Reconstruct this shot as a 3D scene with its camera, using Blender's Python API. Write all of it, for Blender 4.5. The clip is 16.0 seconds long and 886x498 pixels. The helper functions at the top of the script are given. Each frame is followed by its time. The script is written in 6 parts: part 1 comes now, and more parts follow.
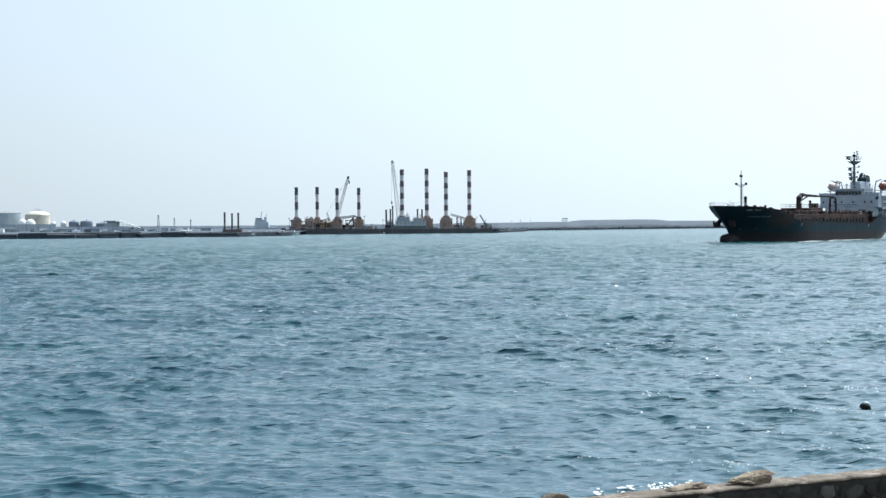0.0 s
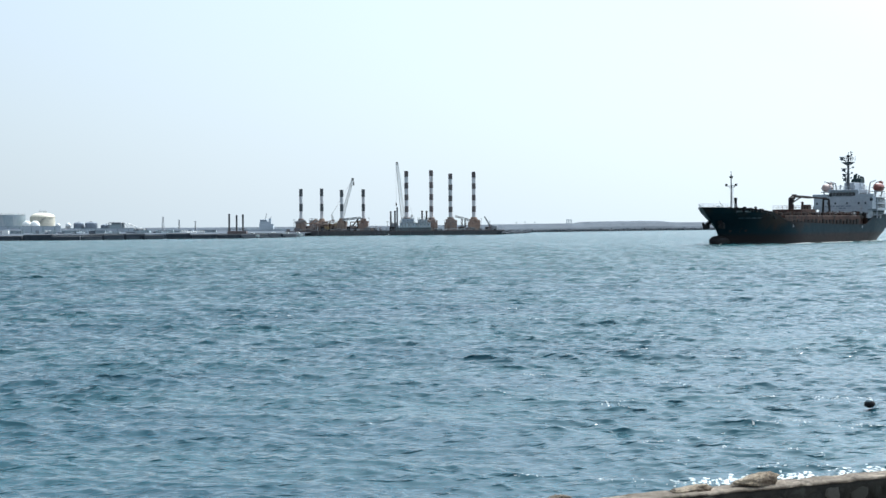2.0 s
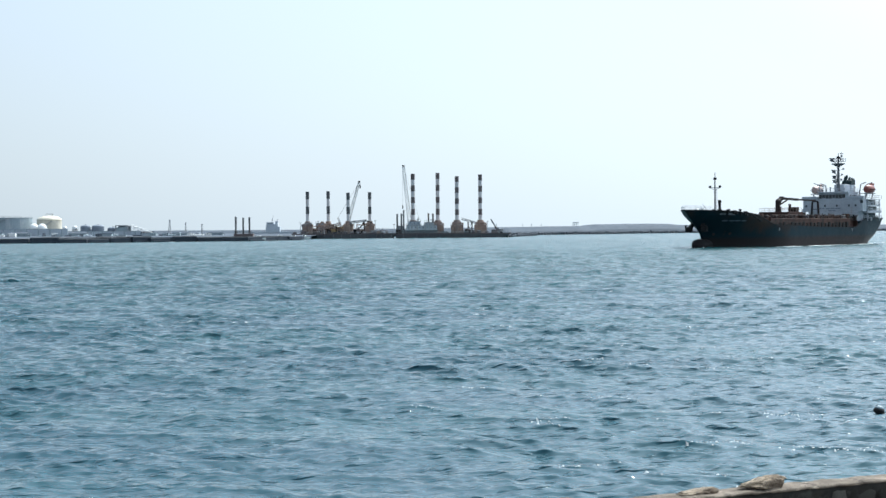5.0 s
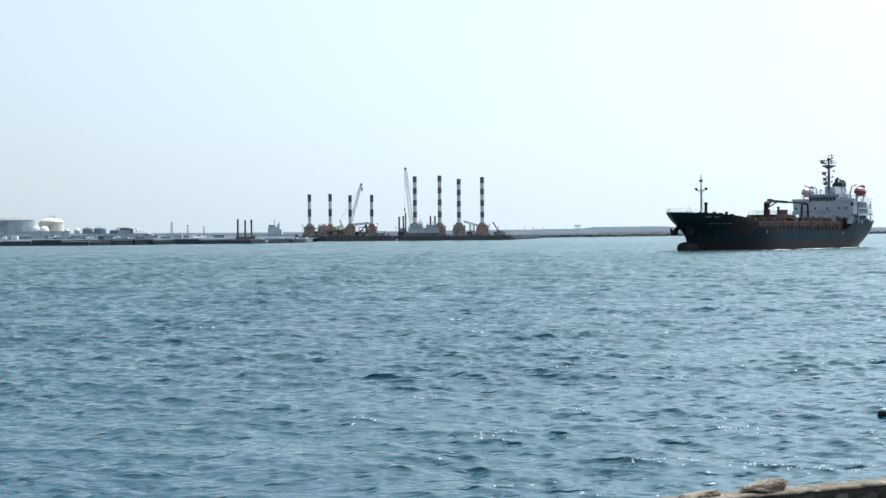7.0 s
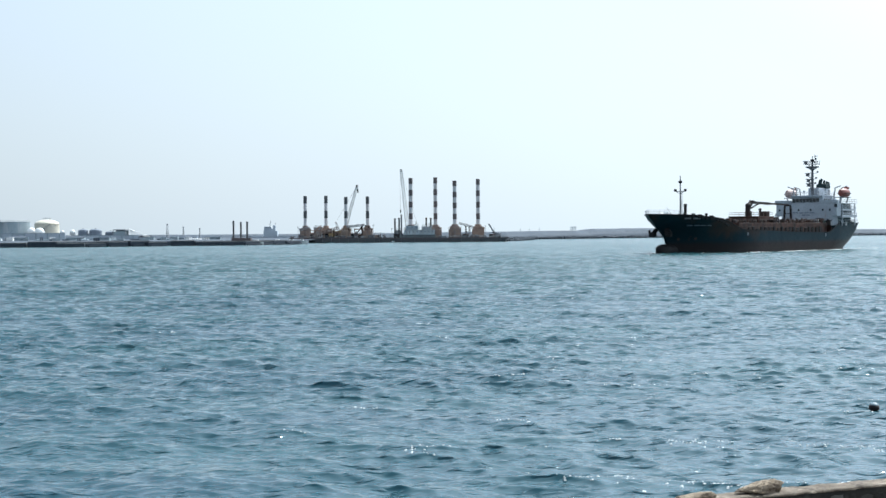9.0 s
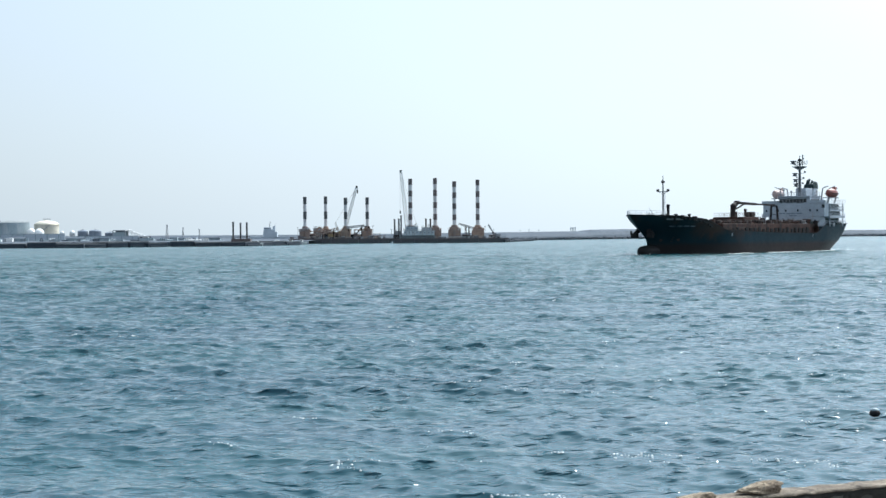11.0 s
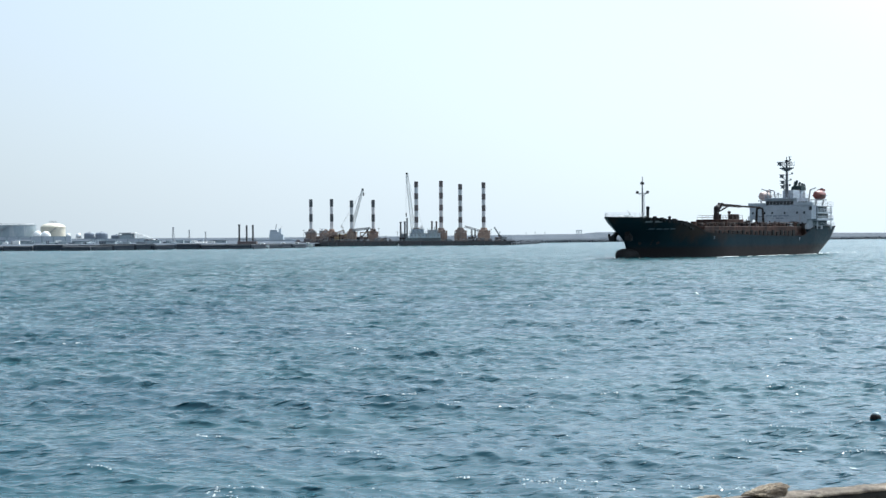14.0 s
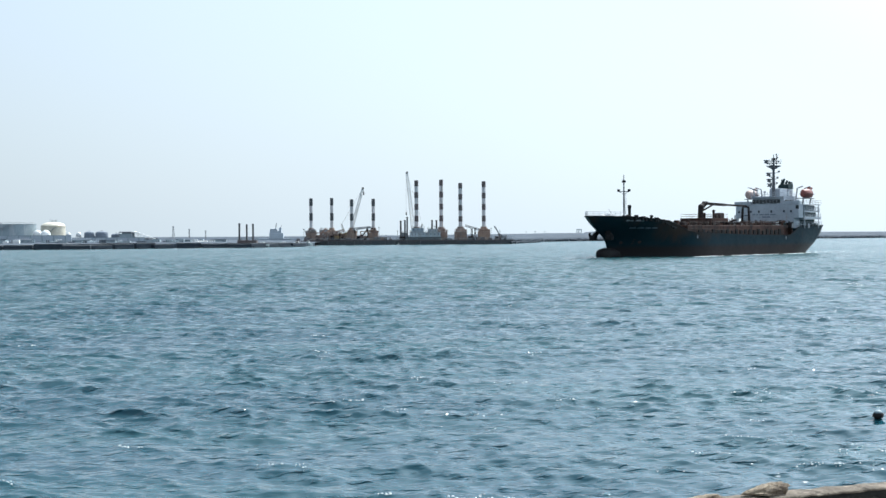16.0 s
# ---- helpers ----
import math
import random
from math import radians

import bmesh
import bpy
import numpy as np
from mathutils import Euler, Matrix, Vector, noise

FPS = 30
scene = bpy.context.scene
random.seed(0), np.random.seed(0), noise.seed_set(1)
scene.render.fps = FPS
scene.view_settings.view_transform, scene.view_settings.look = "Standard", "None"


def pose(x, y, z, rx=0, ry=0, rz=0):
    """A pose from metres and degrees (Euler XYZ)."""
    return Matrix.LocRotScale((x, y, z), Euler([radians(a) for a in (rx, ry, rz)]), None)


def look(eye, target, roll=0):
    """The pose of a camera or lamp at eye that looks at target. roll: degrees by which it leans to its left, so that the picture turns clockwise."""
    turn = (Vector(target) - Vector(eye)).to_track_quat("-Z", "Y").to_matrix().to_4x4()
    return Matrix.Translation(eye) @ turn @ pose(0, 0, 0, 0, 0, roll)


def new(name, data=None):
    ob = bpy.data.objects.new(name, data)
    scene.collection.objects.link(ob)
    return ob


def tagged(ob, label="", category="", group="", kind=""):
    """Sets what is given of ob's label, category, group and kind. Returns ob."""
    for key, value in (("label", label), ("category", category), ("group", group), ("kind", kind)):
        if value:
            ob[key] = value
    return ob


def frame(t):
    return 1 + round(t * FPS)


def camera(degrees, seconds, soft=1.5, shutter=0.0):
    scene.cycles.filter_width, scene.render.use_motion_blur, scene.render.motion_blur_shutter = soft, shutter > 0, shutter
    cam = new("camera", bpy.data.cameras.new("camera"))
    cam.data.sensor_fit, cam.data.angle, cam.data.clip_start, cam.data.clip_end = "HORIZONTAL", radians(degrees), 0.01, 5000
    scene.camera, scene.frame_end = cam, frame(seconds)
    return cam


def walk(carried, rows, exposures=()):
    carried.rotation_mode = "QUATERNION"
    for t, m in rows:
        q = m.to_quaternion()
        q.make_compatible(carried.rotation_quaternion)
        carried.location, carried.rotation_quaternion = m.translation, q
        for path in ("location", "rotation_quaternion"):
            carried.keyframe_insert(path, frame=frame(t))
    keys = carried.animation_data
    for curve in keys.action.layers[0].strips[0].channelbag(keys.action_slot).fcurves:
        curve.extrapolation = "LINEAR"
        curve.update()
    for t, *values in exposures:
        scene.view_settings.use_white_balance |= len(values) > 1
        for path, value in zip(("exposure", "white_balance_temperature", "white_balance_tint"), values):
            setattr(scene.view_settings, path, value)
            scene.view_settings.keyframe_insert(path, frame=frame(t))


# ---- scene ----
# ---- camera ----
EYE = (0.0, 0.0, 5.2)


def aim(yaw, pitch, roll):
    """The pose of the camera: degrees turned to the left, raised, and rolled."""
    a, b = radians(yaw), radians(pitch)
    way = Vector((-math.sin(a) * math.cos(b), math.cos(a) * math.cos(b), math.sin(b)))
    return look(EYE, Vector(EYE) + 100 * way, roll)


cam = camera(32.0, 16.0)
PATH = [
    (0, -0.311, -0.987, -0.401), (0.5, -0.285, -0.987, -0.404), (1, -0.254, -0.987, -0.411), (1.5, -0.184, -1.041, -0.420),
    (2, -0.144, -0.926, -0.413), (2.5, -0.062, -0.860, -0.412), (3, -0.032, -0.799, -0.410), (3.5, -0.026, -0.749, -0.404),
    (4, 0.004, -0.876, -0.420), (6.5, 0.172, -0.725, -0.396), (7, 0.166, -0.725, -0.398), (7.5, 0.094, -0.628, -0.380),
    (8, 0.000, -0.597, -0.400), (8.5, 0.004, -0.630, -0.370), (9, 0.009, -0.661, -0.390), (11.5, -0.006, -0.629, -0.388),
    (12, -0.002, -0.685, -0.380), (12.5, 0.028, -0.622, -0.384), (13, 0.129, -0.679, -0.380), (13.5, 0.224, -0.566, -0.401),
    (14, 0.218, -0.534, -0.380), (14.5, 0.210, -0.415, -0.370), (15, 0.192, -0.502, -0.400), (15.5, 0.200, -0.597, -0.398),
    (16, 0.222, -0.573, -0.380)]
LIGHT = (0.43, 6500, 7.5)  # stops, kelvin, tint
walk(cam, [(t, aim(*a)) for t, *a in PATH], [(0, *LIGHT), (16, *LIGHT)])

# ---- world and sun ----
SUN_AZIMUTH, SUN_HEIGHT = 44.0, 50.0  # degrees to the right of straight ahead, degrees up
world = bpy.data.worlds.new("world")
scene.world = world
world.use_nodes = True
wn, wl = world.node_tree.nodes, world.node_tree.links
sky = wn.new("ShaderNodeTexSky")
sky.sky_type, sky.sun_disc = "NISHITA", False
sky.sun_elevation, sky.sun_rotation = radians(SUN_HEIGHT), radians(SUN_AZIMUTH)
sky.air_density, sky.dust_density, sky.ozone_density, sky.altitude = 1.0, 0.7, 2.0, 0
haze = wn.new("ShaderNodeMix")  # thick bright sea haze over the whole sky
haze.data_type = "RGBA"
up = wn.new("ShaderNodeSeparateXYZ")
thick = wn.new("ShaderNodeMapRange")  # the haze is thickest at the horizon
for key, value in (("From Min", 0.0), ("From Max", 0.22), ("To Min", 0.97), ("To Max", 0.72)):
    thick.inputs[key].default_value = value
wl.new(up.outputs["Z"], thick.inputs["Value"])
wl.new(thick.outputs["Result"], haze.inputs["Factor"])
tone = wn.new("ShaderNodeMix")
tone.data_type, tone.blend_type = "RGBA", "MULTIPLY"
tone.inputs["Factor"].default_value = 1.0
tone.inputs["B"].default_value = (1.0, 0.95, 1.02, 1)
wl.new(sky.outputs[0], tone.inputs["A"])
wl.new(tone.outputs["Result"], haze.inputs["A"])
way = wn.new("ShaderNodeVectorMath")  # haze scatters more light near the sun's direction
way.operation = "DOT_PRODUCT"
direction = wn.new("ShaderNodeTexCoord").outputs["Generated"]
wl.new(direction, way.inputs[0])
wl.new(direction, up.inputs[0])
way.inputs[1].default_value = (math.sin(radians(SUN_AZIMUTH)) * math.cos(radians(SUN_HEIGHT)), math.cos(radians(SUN_AZIMUTH)) * math.cos(radians(SUN_HEIGHT)), math.sin(radians(SUN_HEIGHT)))
veil = wn.new("ShaderNodeMapRange")  # broad, slow rise towards the sun's side
for key, value in (("From Min", 0.3), ("From Max", 0.62), ("To Min", 0.80), ("To Max", 1.24)):
    veil.inputs[key].default_value = value
aureole = wn.new("ShaderNodeMapRange")  # bright forward scatter round the sun
aureole.interpolation_type = "SMOOTHSTEP"
for key, value in (("From Min", 0.62), ("From Max", 1.0), ("To Min", 0.0), ("To Max", 3.5)):
    aureole.inputs[key].default_value = value
wl.new(way.outputs["Value"], veil.inputs["Value"])
wl.new(way.outputs["Value"], aureole.inputs["Value"])
glow = wn.new("ShaderNodeMath")
wl.new(veil.outputs["Result"], glow.inputs[0])
wl.new(aureole.outputs["Result"], glow.inputs[1])
scatter = wn.new("ShaderNodeVectorMath")
scatter.operation = "SCALE"
scatter.inputs[0].default_value = (3.60, 4.22, 4.80)
wl.new(glow.outputs["Value"], scatter.inputs["Scale"])
wl.new(scatter.outputs["Vector"], haze.inputs["B"])
wl.new(haze.outputs["Result"], wn["Background"].inputs["Color"])
wn["Background"].inputs["Strength"].default_value = 0.15
sun = new("sun", bpy.data.lights.new("sun", "SUN"))
sun.data.energy, sun.data.angle, sun.data.color = 3.6, radians(0.6), (1.0, 0.99, 0.965)
a, b = radians(SUN_AZIMUTH), radians(SUN_HEIGHT)
sun.matrix_world = look(Vector((math.sin(a) * math.cos(b), math.cos(a) * math.cos(b), math.sin(b))) * 100, (0, 0, 0))


# ---- materials ----
def nodes_of(name):
    m = bpy.data.materials.new(name)
    m.use_nodes = True
    return m, m.node_tree.nodes, m.node_tree.links, m.node_tree.nodes["Principled BSDF"]


def noise_node(n, l, vec, scale, detail=4.0, rough=0.55):
    t = n.new("ShaderNodeTexNoise")
    t.inputs["Scale"].default_value, t.inputs["Detail"].default_value, t.inputs["Roughness"].default_value = scale, detail, rough
    l.new(vec, t.inputs["Vector"])
    return t.outputs["Fac"]


def ramp(n, l, fac, lo, hi):
    r = n.new("ShaderNodeMapRange")
    r.inputs["From Min"].default_value, r.inputs["From Max"].default_value = lo, hi
    l.new(fac, r.inputs["Value"])
    return r.outputs["Result"]


def mix(n, l, fac, c1, c2):
    x = n.new("ShaderNodeMix")
    x.data_type = "RGBA"
    l.new(fac, x.inputs["Factor"])
    for c, sock in ((c1, x.inputs["A"]), (c2, x.inputs["B"])):
        if isinstance(c, tuple):
            sock.default_value = (*c, 1)
        else:
            l.new(c, sock)
    return x.outputs["Result"]


def stretched(n, l, vec, sx, sy, sz):
    m = n.new("ShaderNodeMapping")
    m.inputs["Scale"].default_value = (sx, sy, sz)
    l.new(vec, m.inputs["Vector"])
    return m.outputs["Vector"]


def surface(name, c1, c2, big=0.3, fine=3.0, rough=0.7, metal=0.0, bump=0.02, spec=0.5, streak=None, streak_size=(1.2, 1.2, 0.12), amount=(0.52, 0.7)):
    """A weathered surface: two colours in large patches, fine grain, and streaks that run down."""
    m, n, l, p = nodes_of(name)
    co = n.new("ShaderNodeTexCoord").outputs["Object"]
    wide, grain = noise_node(n, l, co, big), noise_node(n, l, co, fine, 6.0, 0.65)
    col = mix(n, l, ramp(n, l, wide, 0.35, 0.65), c1, c2)
    dark = tuple(0.6 * (x + y) / 2 for x, y in zip(c1, c2))
    col = mix(n, l, ramp(n, l, grain, 0.5, 0.85), col, dark)
    if streak:
        s = noise_node(n, l, stretched(n, l, co, *streak_size), 1.0, 5.0, 0.6)
        col = mix(n, l, ramp(n, l, s, *amount), col, streak)
    l.new(col, p.inputs["Base Color"])
    l.new(ramp(n, l, grain, -rough * 1.5, 2.6 - rough * 1.6), p.inputs["Roughness"])
    p.inputs["Roughness"].default_value = rough
    p.inputs["Metallic"].default_value = metal
    p.inputs["Specular IOR Level"].default_value = spec
    b = n.new("ShaderNodeBump")
    b.inputs["Distance"].default_value = bump
    l.new(grain, b.inputs["Height"])
    l.new(b.outputs["Normal"], p.inputs["Normal"])
    return m


def hull_paint():
    """Dark blue-green topsides over dull red-brown boot topping, with rust runs."""
    m, n, l, p = nodes_of("hull_paint")
    co = n.new("ShaderNodeTexCoord").outputs["Object"]
    sep = n.new("ShaderNodeSeparateXYZ")
    l.new(co, sep.inputs[0])
    wide, grain = noise_node(n, l, co, 0.12), noise_node(n, l, co, 1.5, 6.0, 0.65)
    # bow slightly darker and less blue: the flare's shade put into the paint
    bow_tone = mix(n, l, ramp(n, l, wide, 0.35, 0.65), (0.005, 0.017, 0.023), (0.009, 0.025, 0.033))
    side_tone = mix(n, l, ramp(n, l, wide, 0.35, 0.65), (0.0028, 0.019, 0.029), (0.005, 0.026, 0.039))
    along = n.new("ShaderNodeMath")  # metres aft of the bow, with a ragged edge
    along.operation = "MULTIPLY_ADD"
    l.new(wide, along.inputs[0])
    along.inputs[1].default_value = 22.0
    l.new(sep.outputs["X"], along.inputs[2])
    blue = mix(n, l, ramp(n, l, along.outputs[0], -28, -2), side_tone, bow_tone)
    red = mix(n, l, ramp(n, l, wide, 0.35, 0.65), (0.017, 0.0140, 0.014), (0.025, 0.0165, 0.0155))
    red = mix(n, l, ramp(n, l, along.outputs[0], -34, -4), red, (0.018, 0.017, 0.018))
    edge = n.new("ShaderNodeMath")
    edge.operation = "MULTIPLY_ADD"
    l.new(grain, edge.inputs[0])
    edge.inputs[1].default_value = 0.9
    l.new(sep.outputs["Z"], edge.inputs[2])
    col = mix(n, l, ramp(n, l, edge.outputs[0], 2.1, 3.0), red, blue)
    runs = noise_node(n, l, stretched(n, l, co, 0.8, 0.8, 0.1), 1.0, 6.0, 0.65)
    col = mix(n, l, ramp(n, l, runs, 0.61, 0.88), col, (0.032, 0.022, 0.019))
    # a broad rusty stretch abaft the forecastle, where the plating has lost its paint
    near = n.new("ShaderNodeMath")
    near.operation = "MULTIPLY_ADD"
    l.new(sep.outputs["X"], near.inputs[0])
    near.inputs[1].default_value, near.inputs[2].default_value = 1.0, 26.0
    away = n.new("ShaderNodeMath")
    away.operation = "ABSOLUTE"
    l.new(near.outputs[0], away.inputs[0])
    fade = n.new("ShaderNodeMapRange")
    for key, value in (("From Min", 6.0), ("From Max", 17.0), ("To Min", 0.13), ("To Max", -0.25)):
        fade.inputs[key].default_value = value
    l.new(away.outputs[0], fade.inputs["Value"])
    patchy = n.new("ShaderNodeMath")
    patchy.operation = "ADD"
    l.new(fade.outputs["Result"], patchy.inputs[0])
    l.new(noise_node(n, l, stretched(n, l, co, 0.22, 0.22, 0.16), 1.0, 5.0, 0.6), patchy.inputs[1])
    higher = n.new("ShaderNodeMath")  # it runs down from the deck edge
    higher.operation = "MULTIPLY_ADD"
    l.new(sep.outputs["Z"], higher.inputs[0])
    higher.inputs[1].default_value = 0.075
    l.new(patchy.outputs[0], higher.inputs[2])
    col = mix(n, l, ramp(n, l, higher.outputs[0], 0.78, 1.06), col, (0.036, 0.024, 0.020))
    l.new(col, p.inputs["Base Color"])
    l.new(ramp(n, l, grain, -0.5, 1.9), p.inputs["Roughness"])
    p.inputs["Specular IOR Level"].default_value = 0.05
    b = n.new("ShaderNodeBump")
    b.inputs["Distance"].default_value = 0.05
    l.new(noise_node(n, l, stretched(n, l, co, 0.45, 0.45, 0.5), 1.0, 2.0), b.inputs["Height"])
    l.new(b.outputs["Normal"], p.inputs["Normal"])
    return m


def sea_water(name="sea_water", offing=0.0):
    """Green-blue harbour water with fine ripples on the waves; offing is how far out its object's origin lies."""
    m, n, l, p = nodes_of(name)
    out = n.new("ShaderNodeVectorMath")
    l.new(n.new("ShaderNodeTexCoord").outputs["Object"], out.inputs[0])
    out.inputs[1].default_value = (0, offing, 0)
    co = out.outputs["Vector"]
    gust = noise_node(n, l, stretched(n, l, co, 0.012, 0.03, 0.03), 1.0, 4.0)
    silt = noise_node(n, l, stretched(n, l, co, 0.05, 0.09, 0.05), 1.0, 3.0)
    body = mix(n, l, ramp(n, l, silt, 0.4, 0.62), WATER_A, WATER_B)
    reach = n.new("ShaderNodeSeparateXYZ")
    l.new(co, reach.inputs[0])
    shoal = n.new("ShaderNodeMath")  # pale silt hangs in the water over the outer bank
    shoal.operation = "MULTIPLY_ADD"
    l.new(silt, shoal.inputs[0])
    shoal.inputs[1].default_value = 160.0
    l.new(reach.outputs["Y"], shoal.inputs[2])
    l.new(mix(n, l, ramp(n, l, shoal.outputs[0], 190, 330), body, WATER_C), p.inputs["Base Color"])
    p.inputs["IOR"].default_value = 1.333
    chop = noise_node(n, l, stretched(n, l, co, 0.9, 2.4, 1.8), 1.0, 3.0, 0.5)
    fine = noise_node(n, l, stretched(n, l, co, 1.3, 3.6, 2.4), 1.0, 2.0, 0.45)
    crest = n.new("ShaderNodeMath")  # sparse steep wavelets between smoother water
    crest.operation = "POWER"
    l.new(ramp(n, l, fine, 0.56, 0.84), crest.inputs[0])
    crest.inputs[1].default_value = 1.5
    sep = n.new("ShaderNodeSeparateXYZ")
    l.new(co, sep.inputs[0])
    open_sea = n.new("ShaderNodeMapRange")  # calmer in the lee of the shore
    for key, value in (("From Min", 40), ("From Max", 260), ("To Min", 0.20), ("To Max", 0.62)):
        open_sea.inputs[key].default_value = value
    l.new(sep.outputs["Y"], open_sea.inputs["Value"])
    unresolved = n.new("ShaderNodeMapRange")  # ripples too small to model spread the gloss farther out
    for key, value in (("From Min", 60), ("From Max", 520), ("To Min", 0.10), ("To Max", 0.26)):
        unresolved.inputs[key].default_value = value
    l.new(sep.outputs["Y"], unresolved.inputs["Value"])
    l.new(unresolved.outputs["Result"], p.inputs["Roughness"])
    b1, b2 = n.new("ShaderNodeBump"), n.new("ShaderNodeBump")
    b1.inputs["Distance"].default_value, b2.inputs["Distance"].default_value = 0.50, 0.28
    l.new(chop, b1.inputs["Height"])
    l.new(open_sea.outputs["Result"], b1.inputs["Strength"])
    l.new(crest.outputs[0], b2.inputs["Height"])
    l.new(ramp(n, l, gust, 0.0, 0.7), b2.inputs["Strength"])
    l.new(b1.outputs["Normal"], b2.inputs["Normal"])
    l.new(b2.outputs["Normal"], p.inputs["Normal"])
    return m


WATER_A, WATER_B, WATER_C = (0.009, 0.056, 0.079), (0.013, 0.068, 0.086), (0.012, 0.065, 0.075)
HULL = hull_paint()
WATER = sea_water()
WAVE_WATER = sea_water("bow_wave_water", 340.0)
FOAM_GLINT = surface("foam_and_glint_white", (0.75, 0.78, 0.78), (0.6, 0.66, 0.66), 0.8, 5, 0.9, 0, 0.03)
RUST = surface("rusty_red_deck_paint", (0.088, 0.044, 0.034), (0.042, 0.024, 0.020), 0.25, 2.5, 0.85, 0, 0.03, 0.15, (0.022, 0.014, 0.012), (0.9, 0.9, 0.25), (0.46, 0.62))
BROWN = surface("dark_brown_crane_paint", (0.034, 0.024, 0.022), (0.020, 0.016, 0.016), 0.4, 3, 0.8, 0, 0.02, 0.2)
WHITE = surface("weathered_white_paint", (0.395, 0.44, 0.49), (0.32, 0.36, 0.41), 0.25, 2, 0.55, 0, 0.01, 0.5, (0.30, 0.25, 0.21), (1.4, 1.4, 0.15), (0.60, 0.80))
GREY = surface("grey_paint", (0.30, 0.32, 0.34), (0.22, 0.24, 0.26), 0.4, 3, 0.6, 0, 0.01)
BLACK = surface("black_paint", (0.010, 0.010, 0.011), (0.016, 0.016, 0.017), 0.5, 3, 0.8, 0, 0.01, 0.15)
ORANGE = surface("faded_orange_fibreglass", (0.25, 0.062, 0.045), (0.19, 0.05, 0.04), 0.5, 3, 0.5, 0, 0.01)
PALE_ORANGE = surface("sun_bleached_orange_fibreglass", (0.40, 0.29, 0.26), (0.36, 0.28, 0.26), 0.5, 3, 0.55, 0, 0.01)
GLASS = surface("dark_window_glass", (0.015, 0.02, 0.025), (0.02, 0.026, 0.03), 0.5, 2, 0.1, 0, 0.001)
STEEL = surface("galvanised_rail", (0.45, 0.47, 0.48), (0.32, 0.33, 0.34), 0.8, 4, 0.5, 0.3, 0.005)
LEG_WHITE = surface("leg_white_paint", (0.60, 0.59, 0.60), (0.48, 0.47, 0.48), 0.3, 1.5, 0.6, 0, 0.02, 0.5, (0.26, 0.18, 0.14), (0.9, 0.9, 0.1), (0.56, 0.75))
# both dark leg paints are greyed and lifted: distance haze put into the colour
LEG_DARK = surface("leg_dark_paint", (0.060, 0.066, 0.073), (0.078, 0.082, 0.088), 0.3, 1.5, 0.6, 0, 0.02)
LEG_MAROON = surface("leg_maroon_paint", (0.125, 0.098, 0.098), (0.100, 0.082, 0.082), 0.3, 1.5, 0.6, 0, 0.02)
OCHRE = surface("ochre_machinery_paint", (0.32, 0.225, 0.175), (0.23, 0.165, 0.13), 0.35, 1.6, 0.7, 0, 0.03, 0.5, (0.10, 0.06, 0.04))
YELLOW = surface("machine_yellow_paint", (0.42, 0.29, 0.12), (0.34, 0.24, 0.11), 0.4, 2, 0.6, 0, 0.02)
# TAR to TANK_GREY: bluish lift for distance haze is part of the base colour
TAR = surface("hazed_barge_plate", (0.105, 0.115, 0.130), (0.135, 0.137, 0.142), 0.1, 0.8, 0.75, 0, 0.05, 0.2, (0.10, 0.082, 0.072))
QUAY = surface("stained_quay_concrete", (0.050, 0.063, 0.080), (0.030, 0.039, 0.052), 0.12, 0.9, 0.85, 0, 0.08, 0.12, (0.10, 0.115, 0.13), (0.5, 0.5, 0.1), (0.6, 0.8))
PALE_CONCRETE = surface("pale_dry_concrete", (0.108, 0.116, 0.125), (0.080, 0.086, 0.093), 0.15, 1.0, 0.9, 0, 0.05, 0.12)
SAND = surface("hazed_sand_fill", (0.098, 0.120, 0.146), (0.082, 0.099, 0.120), 0.03, 0.4, 0.95, 0, 0.1, 0.08)
DARK_STONE = surface("hazed_boulders", (0.060, 0.075, 0.093), (0.078, 0.092, 0.108), 0.25, 1.2, 0.8, 0, 0.1, 0.12)
TANK_GREY = surface("grey_tank_steel", (0.29, 0.36, 0.39), (0.245, 0.305, 0.335), 0.06, 0.7, 0.55, 0, 0.02, 0.5, (0.40, 0.42, 0.44), (0.4, 0.4, 0.05), (0.55, 0.75))
TANK_CREAM = surface("cream_tank_paint", (0.72, 0.66, 0.53), (0.62, 0.57, 0.46), 0.08, 0.8, 0.5, 0, 0.02)
TANK_WHITE = surface("white_tank_paint", (0.80, 0.80, 0.78), (0.70, 0.71, 0.70), 0.1, 0.8, 0.45, 0, 0.02)
MAST_GREY = surface("sooty_mast_paint", (0.115, 0.13, 0.145), (0.07, 0.078, 0.088), 0.4, 3, 0.65, 0, 0.01)
FUNNEL_GREEN = surface("sooty_sea_green_paint", (0.010, 0.026, 0.029), (0.014, 0.032, 0.035), 0.4, 3, 0.75, 0, 0.01, 0.2)
# slate and pale blue are lightened too, for the same distance haze
TANK_SLATE = surface("slate_tank_paint", (0.17, 0.205, 0.25), (0.13, 0.16, 0.20), 0.12, 0.8, 0.5, 0, 0.02)
PALE_BLUE = surface("pale_hazed_paint", (0.44, 0.50, 0.55), (0.37, 0.42, 0.47), 0.15, 1.0, 0.6, 0, 0.02)
# green deck paint, also used for the shaded insides of the galleries
SHADE_GREEN = surface("dull_green_paint_and_shade", (0.045, 0.075, 0.068), (0.030, 0.050, 0.050), 0.4, 2.5, 0.75, 0, 0.02)
GROUND = surface("trodden_ground", (0.17, 0.15, 0.12), (0.12, 0.11, 0.095), 0.3, 6, 0.95, 0, 0.03)


